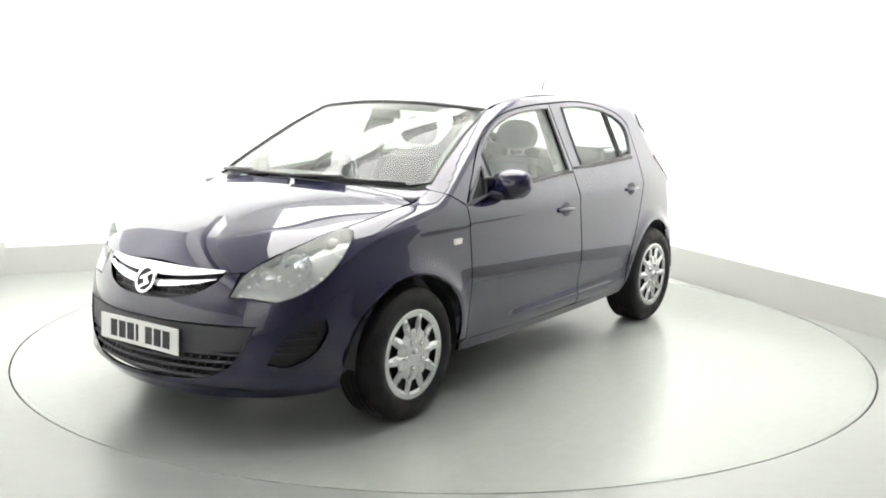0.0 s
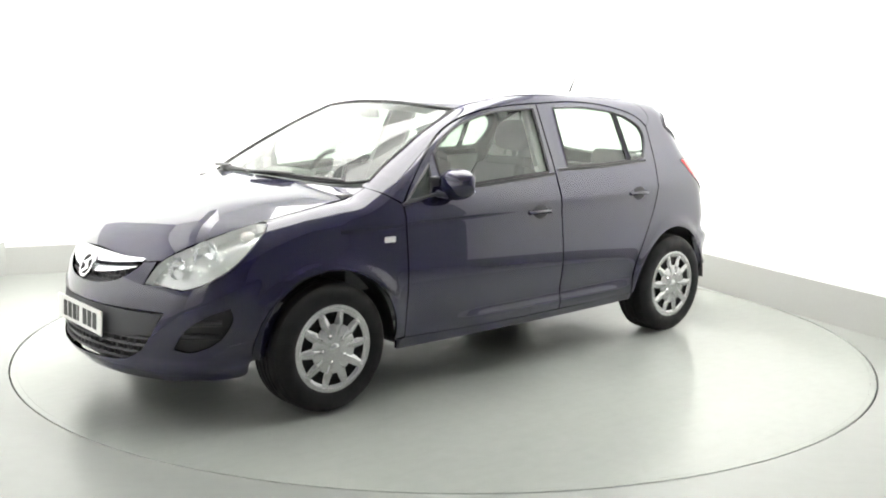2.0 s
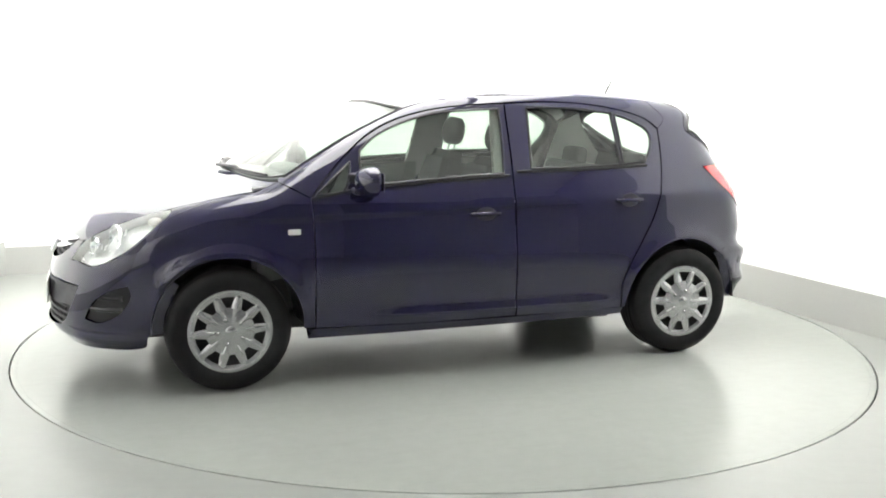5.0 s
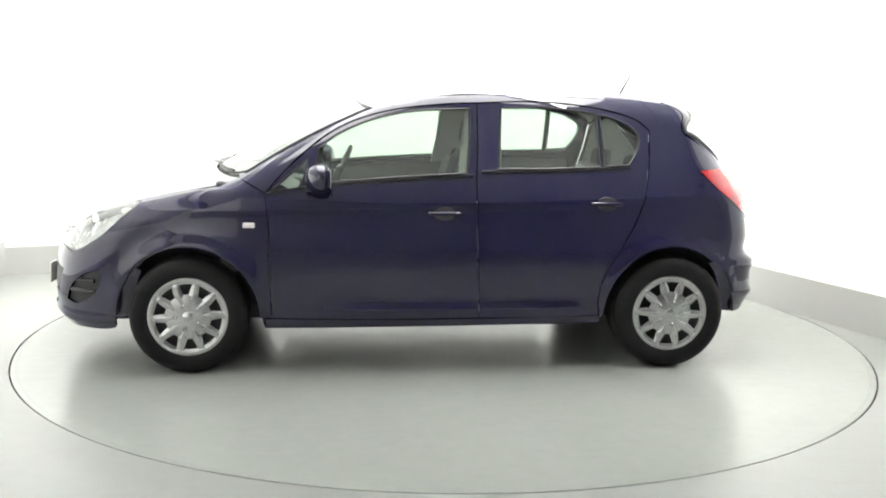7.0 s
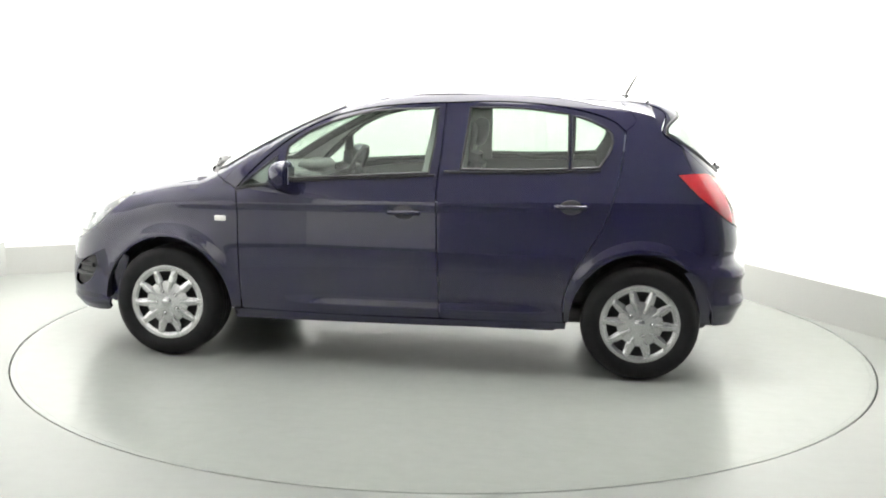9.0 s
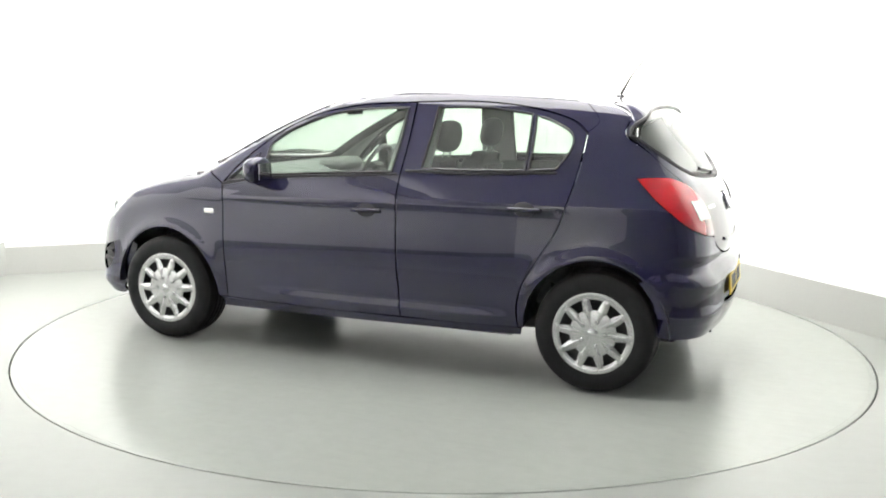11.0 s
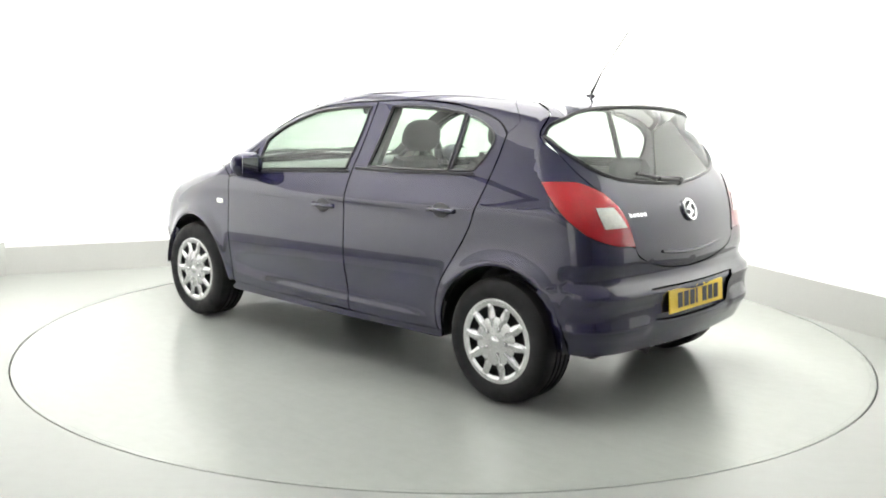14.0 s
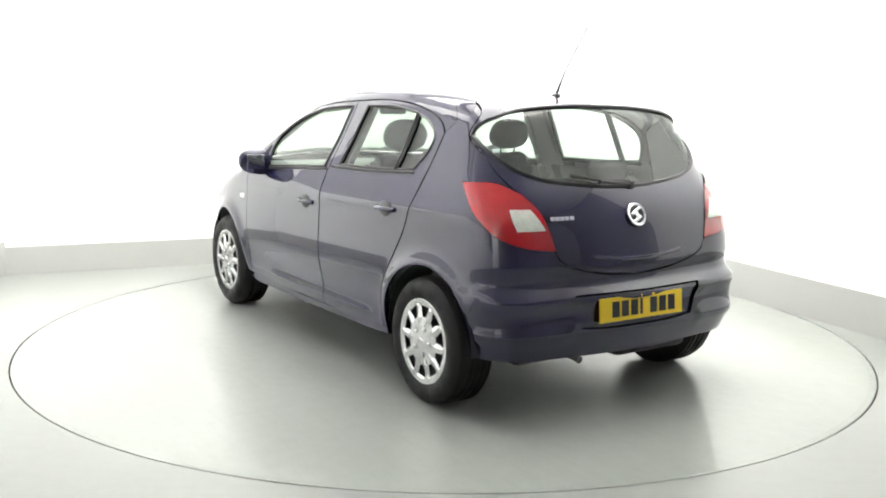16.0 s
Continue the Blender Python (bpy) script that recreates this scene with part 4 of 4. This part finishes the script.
def seat(car, x, y, head=True, back_label="charcoal cloth front seat"):
    """A front seat: cushion, back with side bolsters, head restraint on two posts."""
    s = part("seat_cushion", rounded((x - 0.26, y - 0.25, 0.36), (x + 0.27, y + 0.25, 0.54), 0.06), CLOTH, car, back_label, True, 60)
    bm = bmesh.new()
    bmesh.ops.create_cube(bm, size=1, matrix=Matrix.Diagonal((0.15, 0.49, 0.58, 1)))
    bmesh.ops.subdivide_edges(bm, edges=bm.edges, cuts=3, use_grid_fill=True)
    bmesh.ops.bevel(bm, geom=[e for e in bm.edges if e.calc_face_angle(0) > 1], offset=0.055, segments=3, affect="EDGES")
    for v in bm.verts:
        t = v.co.z / 0.58 + 0.5
        v.co.y *= 1 - 0.26 * max(0, t - 0.55) / 0.45
        v.co.x += 0.035 * (abs(v.co.y) / 0.245) ** 2 * (1 if v.co.x > 0 else 0.2)
    m = pose(x - 0.32, y, 0.80, 0, -16, 0)
    bmesh.ops.transform(bm, matrix=m, verts=bm.verts)
    b = part("seat_back", bm, CLOTH, s, "", True, 60)
    bm = bmesh.new()
    bmesh.ops.create_uvsphere(bm, u_segments=20, v_segments=14, radius=1)
    for v in bm.verts:
        q = v.co
        q.x, q.y, q.z = [math.copysign(abs(c) ** 0.75, c) for c in q]
        q.x *= 0.05
        q.y *= 0.135 * (1 - 0.12 * max(q.z, 0))
        q.z *= 0.088
    bmesh.ops.transform(bm, matrix=pose(x - 0.425, y, 1.205, 0, -10, 0), verts=bm.verts)
    part("head_restraint", bm, CLOTH, s, "", True, 80)
    for d in (-0.05, 0.05):
        part("restraint_post", tube([(x - 0.40, y + d, 1.05), (x - 0.425, y + d, 1.16)], 0.006, 8), CHROME, s, "", True)


def build_inside(car):
    for y in (-0.36, 0.36):
        seat(car, 0.12, y)
    # rear bench, its backs and head restraints
    bench = part("rear_bench", rounded((-0.95, -0.62, 0.36), (-0.48, 0.62, 0.56), 0.07), CLOTH, car, "charcoal cloth rear bench", True, 60)
    m = pose(-1.06, 0, 0.76, 0, -18, 0)
    part("bench_back", rounded((-0.07, -0.62, -0.29), (0.07, 0.62, 0.26), 0.05, m), CLOTH, bench, "", True, 60)
    for y in (-0.36, 0.36):
        bm = rounded((-0.04, -0.125, -0.06), (0.04, 0.125, 0.06), 0.035, pose(-1.165, y, 1.045, 0, -10, 0))
        part("head_restraint", bm, CLOTH, bench, "", True, 80)
    part("parcel_shelf", rounded((-1.60, -0.55, 0.93), (-1.20, 0.55, 0.955), 0.01), DASH, car, "dark grey parcel shelf")
    # dashboard with a cowl over the dials
    bm = bmesh.new()
    prof = [(1.12, 0.97), (0.95, 0.985), (0.80, 0.965), (0.72, 0.93), (0.70, 0.86), (0.76, 0.72), (0.80, 0.55), (1.10, 0.50)]
    a, b = [bm.verts.new((x, -0.70, z)) for x, z in prof], [bm.verts.new((x, 0.70, z)) for x, z in prof]
    for i in range(len(prof)):
        j = (i + 1) % len(prof)
        bm.faces.new((a[i], a[j], b[j], b[i]))
    bm.faces.new(a[::-1])
    bm.faces.new(b)
    d = part("dashboard", bm, DASH, car, "dark grey dashboard", True, 30)
    part("dial_cowl", rounded((0.66, -0.54, 0.93), (0.84, -0.20, 1.01), 0.045), DASH, d, "", True, 60)
    part("centre_stack", rounded((0.62, -0.14, 0.55), (0.78, 0.14, 0.95), 0.03), GREYTRIM, d, "", True, 60)
    # steering wheel on the right
    bm = lathe([(0.182 + 0.014 * math.cos(k * math.pi / 4), 0.014 * math.sin(k * math.pi / 4)) for k in range(8)], 40)
    m = Matrix.Translation((0.50, -0.37, 0.93)) @ pose(0, 0, 0, 0, 0, 90) @ pose(0, 0, 0, -24, 0, 0)
    bmesh.ops.transform(bm, matrix=m, verts=bm.verts)
    w = part("steering_wheel", bm, TRIM, car, "black steering wheel", True, 80)
    part("wheel_boss", rounded((-0.08, -0.03, -0.075), (0.08, 0.02, 0.055), 0.02, m), TRIM, w, "", True)
    for lo, hi in (((-0.175, -0.012, -0.02), (-0.07, 0.012, 0.02)), ((0.07, -0.012, -0.02), (0.175, 0.012, 0.02)), ((-0.02, -0.012, -0.175), (0.02, 0.012, -0.07))):
        part("wheel_spoke", rounded(lo, hi, 0.008, m), TRIM, w, "", True)
    part("steering_column", tube([(0.52, -0.37, 0.93), (0.74, -0.37, 0.83)], 0.04, 12), TRIM, w, "", True)
    bm = rounded((-0.010, -0.095, -0.026), (0.010, 0.095, 0.026), 0.009, pose(0.46, 0, 1.325, 0, 12, 0))
    part("rear_view_mirror", bm, TRIM, car, "black inside mirror", True, 60)
    # underside and wheel houses
    part("floor_pan", rounded((-1.62, -0.56, 0.225), (1.72, 0.56, 0.32), 0.03), TRIM, car, "black floor pan")
    part("floor_pan_side", rounded((-0.84, -0.75, 0.225), (0.82, 0.77, 0.30), 0.03), TRIM, car, "")
    for cx in (1.2555, -1.2555):
        for s in (1, -1):
            bm = bmesh.new()
            n = 28
            ring = []
            for k in range(n + 1):
                a = radians(180 * k / n)
                r = 0.361
                ring.append([bm.verts.new((cx + r * math.cos(a), s * y, 0.30 + r * math.sin(a))) for y in (0.50, 0.80)] + [bm.verts.new((cx + 0.06 * math.cos(a), s * 0.50, 0.30 + 0.06 * math.sin(a)))])
            for p, q in zip(ring, ring[1:]):
                bm.faces.new((p[0], q[0], q[1], p[1]))
                bm.faces.new((p[0], p[2], q[2], q[0]))
            part("wheel_house", bm, TRIM, car, "black wheel house lining", True)
    for cx in (1.2555, -1.2555):
        part("axle", tube([(cx, -0.66, 0.30), (cx, 0.66, 0.30)], 0.035, 10), TRIM, car, "", True)
    part("silencer", rounded((-1.70, -0.45, 0.215), (-1.45, 0.02, 0.32), 0.04), STEEL, car, "grey steel silencer", True)
    part("exhaust_pipe", tube([(-1.60, 0.30, 0.268), (-1.72, 0.30, 0.264), (-1.755, 0.30, 0.258)], 0.017, 12), STEEL, car, "dull steel exhaust pipe", True)


def build_fittings(car):
    plate_n = normal_at(np.array([on_body(y=0.0, z=0.43)]))[0]
    c = on_body(y=0.0, z=0.425)
    plate(car, "front_number_plate", Vector(c) + Vector((-0.006, 0, 0)), facing((1, 0, 0.04)), PLATE_W, "white front number plate with plain bars")
    c = on_body(y=0.0, z=0.492, x=-1)
    plate(car, "rear_number_plate", Vector(c) + Vector((0.004, 0, 0)), facing((-1, 0, 0.08)), PLATE_Y, "yellow rear number plate with plain bars")
    c = on_body(y=0.0, z=0.648)
    badge(car, Vector(c) + Vector((0.012, 0, 0)), facing((1, 0, 0.45)), 0.062)
    c = on_body(y=0.0, z=0.905, x=-1)
    badge(car, Vector(c) + Vector((-0.006, 0, 0)), facing(normal_at(np.array([c]))[0]), 0.056)
    # model lettering left as bars
    for k in range(5):
        c = on_body(y=0.458 - 0.025 * k, z=0.905, x=-1)
        n = normal_at(np.array([c]))[0]
        part("letter_bar", rounded((-0.010, -0.003, -0.009), (0.010, 0.002, 0.009), 0.002, Matrix.Translation(c) @ facing(n)), CHROME, car, "chrome lettering bar")
    # upper grille: two chrome wings and a dark mesh behind
    for z0, z1, y1 in ((0.668, 0.716, 0.366), (0.624, 0.655, 0.350)):
        bm = bmesh.new()
        rows = []
        n = 30
        for k in range(n + 1):
            y = -y1 + 2 * y1 * k / n
            f = (abs(y) / y1) ** 2
            za, zb = (z0 + 0.034 * f, z1 - 0.003 * f) if z1 > 0.7 else (z0 + 0.052 * f, z1 + 0.030 * f)
            row = []
            for z, o in ((za, 0.0), (za + (zb - za) * 0.15, 0.012), (za + (zb - za) * 0.6, 0.014), (zb, 0.004), (zb, -0.03), (za, -0.03)):
                q = on_body(y=y, z=z)
                row.append(bm.verts.new((q[0] + o - 0.006, y, z)))
            rows.append(row)
        for a, b in zip(rows, rows[1:]):
            for j in range(6):
                bm.faces.new((a[j], a[(j + 1) % 6], b[(j + 1) % 6], b[j]))
        bm.faces.new(rows[0])
        bm.faces.new(rows[-1][::-1])
        part("grille_bar", bm, CHROME, car, "chrome grille bar", True, 50)
    # meshes: staggered cells of black bars
    for z in (0.60, 0.625, 0.65):
        pts = [on_body(y=y, z=z) - np.array((0.018, 0, 0)) for y in np.linspace(-0.27, 0.27, 16)]
        part("mesh_bar", tube(pts, 0.006, 6), TRIM, car, "", True)
    for k in range(15):
        y = -0.28 + 0.04 * k
        pts = [on_body(y=y, z=z) - np.array((0.02, 0, 0)) for z in (0.597, 0.625, 0.655)]
        part("mesh_bar", tube(pts, 0.004, 6), TRIM, car, "", True)
    for i, z in enumerate((0.285, 0.318, 0.351, 0.384)):
        w = (0.36, 0.43, 0.465, 0.485)[i]
        pts = [on_body(y=y, z=z) - np.array((0.014, 0, 0)) for y in np.linspace(-w, w, 24)]
        part("mesh_bar", tube(pts, 0.0075, 6), GREYTRIM, car, "", True)
        if i < 3:
            for k in range(23):
                y = -0.44 + 0.04 * k + (0.02 if i % 2 else 0)
                if abs(y) < w:
                    pts = [on_body(y=y + d, z=z + e) - np.array((0.016, 0, 0)) for d, e in ((-0.006, 0), (0.006, 0.033))]
                    part("mesh_bar", tube(pts, 0.006, 6), GREYTRIM, car, "", True)
    # grey apron behind the plate
    q = seg(*[on_body(y=y, z=z) for y, z in ((-0.54, 0.500), (-0.3, 0.500), (0.0, 0.500), (0.3, 0.500), (0.54, 0.500))]) + seg(*[on_body(y=y, z=z) for y, z in ((0.54, 0.500), (0.495, 0.40))], n=5) + \
        seg(*[on_body(y=y, z=z) for y, z in ((0.495, 0.40), (0.3, 0.385), (0.0, 0.38), (-0.3, 0.385), (-0.495, 0.40))]) + seg(*[on_body(y=y, z=z) for y, z in ((-0.495, 0.40), (-0.54, 0.500))], n=5)
    panel("grille_apron", q, NOSEWRAP, GREYTRIM, car, off=-0.006, gap=0.002, depth=0.02, label="dark grey plastic apron behind the plate")
    # fog lamp blanks
    for s in (1, -1):
        for z in (0.405, 0.462):
            pts = []
            for x in np.linspace(1.74, 1.88, 6):
                q = on_body(x=x, z=z)
                pts.append((q[0] - 0.004, s * (q[1] - 0.016), q[2]))
            part("fog_slat", tube(pts, 0.014, 8), TRIM, car, "", True)
    # head lamp bowls: a large round reflector and a smaller one
    for s in (1, -1):
        for x, z, r in ((1.745, 0.735, 0.070), (1.850, 0.685, 0.050)):
            q = NOSEWRAP.lift(NOSEWRAP.flat(np.array([(x, 0.60 if x < 1.8 else 0.53, z)])), None)[0]
            n = Vector((0.93, 0.30 * s, 0.12)).normalized()
            bm = lathe([(r, -0.012), (r * 0.97, 0.0), (r * 0.8, 0.016), (r * 0.5, 0.028), (r * 0.28, 0.03), (r * 0.25, 0.008), (0.0001, 0.004)], 28, closed=False)
            bmesh.ops.transform(bm, matrix=Matrix.Translation((q[0] - 0.022, s * (q[1] - 0.014), q[2])) @ facing(n), verts=bm.verts)
            part("lamp_reflector", bm, CHROME, car, "bright round reflector", True, 60)
        q = NOSEWRAP.lift(NOSEWRAP.flat(np.array([(1.62, 0.68, 0.825)])), None)[0]
        bm = bmesh.new()
        bmesh.ops.create_uvsphere(bm, u_segments=14, v_segments=10, radius=1, matrix=Matrix.Translation((q[0] - 0.035, s * (q[1] - 0.035), q[2] - 0.012)) @ Matrix.Diagonal((0.035, 0.018, 0.022, 1)))
        part("indicator_bulb", bm, AMBER, car, "pale indicator bulb", True)
        # side repeater
        q = on_body(x=0.945, z=0.769) * (1, s, 1)
        part("side_repeater", rounded((-0.031, -0.006, -0.014), (0.031, 0.006, 0.014), 0.005, Matrix.Translation(q)), AMBER, car, "clear side repeater lamp", True)
        for x, z in ((-0.035, 0.832), (-0.885, 0.882)):
            handle(car, x, z, s)
        mirror(car, s)
        # reflection-catching edge of the bumper's shoulder
    # wipers
    for y0, y1 in ((0.60, 0.02), (-0.02, -0.62)):
        pts = [on_body(x=1.178 - 0.36 * y * y - 0.02 * abs(y), y=y) + np.array((0, 0, 0.012)) for y in np.linspace(y0, y1, 5)]
        w = part("wiper_blade", tube(seg(*pts) + [pts[-1]], 0.0085, 6), SEAL, car, "black windscreen wiper", True)
        a = np.array(pts[-1]) + np.array((0.03, 0, 0.002))
        part("wiper_arm", tube([a, (a + pts[2]) / 2 + np.array((0.01, 0, 0.008)), np.array(pts[2]) + np.array((0, 0, 0.008))], 0.009, 6), SEAL, w, "", True)
    q = [on_body(y=y, z=z, x=-1) + np.array((-0.016, 0, 0.004)) for y, z in ((0.30, 1.078), (0.16, 1.056), (-0.02, 1.046))]
    w = part("rear_wiper_blade", tube(q, 0.009, 6), SEAL, car, "black rear wiper", True)
    c = on_body(y=-0.03, z=1.036, x=-1)
    part("wiper_arm", tube([c + np.array((-0.012, 0, 0.0)), q[1] + np.array((-0.010, 0, -0.004))], 0.010, 8), SEAL, w, "", True)
    part("wiper_pivot", rounded((-0.022, -0.018, -0.018), (0.006, 0.018, 0.018), 0.008, Matrix.Translation(c)), SEAL, w, "", True)
    # aerial with a small foot
    c = on_body(x=-1.165, y=0.0)
    a = part("aerial_foot", rounded((-0.024, -0.014, -0.012), (0.024, 0.014, 0.010), 0.008, Matrix.Translation(c)), SEAL, car, "black aerial foot", True)
    part("aerial_mast", tube([c + np.array((-0.004, 0, 0.012)), c + np.array((-0.060, 0, 0.115))], 0.0085, 8, taper=0.0045), SEAL, a, "", True)
    part("aerial_rod", tube([c + np.array((-0.058, 0, 0.112)), c + np.array((-0.215, 0, 0.325))], 0.0040, 6), SEAL, a, "thin aerial rod", True)
    # high brake lamp and tailgate grip
    pts = [on_body(x=-1.305, y=y) + np.array((0, 0, -0.010)) for y in np.linspace(-0.11, 0.11, 9)]
    part("high_brake_lamp", tube(pts, 0.012, 8), RED, car, "dark red high brake lamp", True)
    c = on_body(y=0.0, z=0.722, x=-1)
    pts = [on_body(y=y, z=0.712 + 0.25 * y * y, x=-1) for y in np.linspace(-0.27, 0.27, 15)]
    part("tailgate_grip", tube(pts, 0.009, 8), PAINT, car, "navy lip along the tailgate's lower edge", True)
    # belt strips of black rubber along the windows
    for s in (1, -1):
        for pts in (((0.86, 0.925), (0.6, 0.969), (0.2, 0.998), (-0.19, 1.021)), ((-0.235, 1.040), (-0.6, 1.044), (-1.03, 1.062))):
            q = [on_body(x=x, z=z) * (1, s, 1) for x, z in pts]
            part("waist_strip", tube([v + np.array((0, s * 0.001, 0)) for v in seg(*q) + [q[-1]]], 0.008, 6), SEAL, car, "black waist strip", True)


def build_car():
    car = empty("car")
    build_body(car)
    build_inside(car)
    build_fittings(car)
    for x in (1.2555, -1.2555):
        for s in (1, -1):
            wheel(car, x, s)
    return tagged(car, "navy blue five-door hatchback parked on the turntable", "car")


build_room()
build_lights()
table = build_turntable()
hatchback = build_car()

# the car's middle stands a little off the turntable's axis
OFF = pose(0.1395, 0.0257, 0.0)


def motions():
    """The turntable turns at a steady pace and takes the car round."""
    turns = [(0.0, 234.05), (0.5, 231.6)] + [(t, 235.03 - 6.983 * t) for t in range(1, 17)]
    walk(table, [(t, pose(0, 0, 0, 0, 0, a)) for t, a in turns])
    walk(hatchback, [(t, pose(0, 0, 0, 0, 0, a) @ OFF) for t, a in turns])


motions()
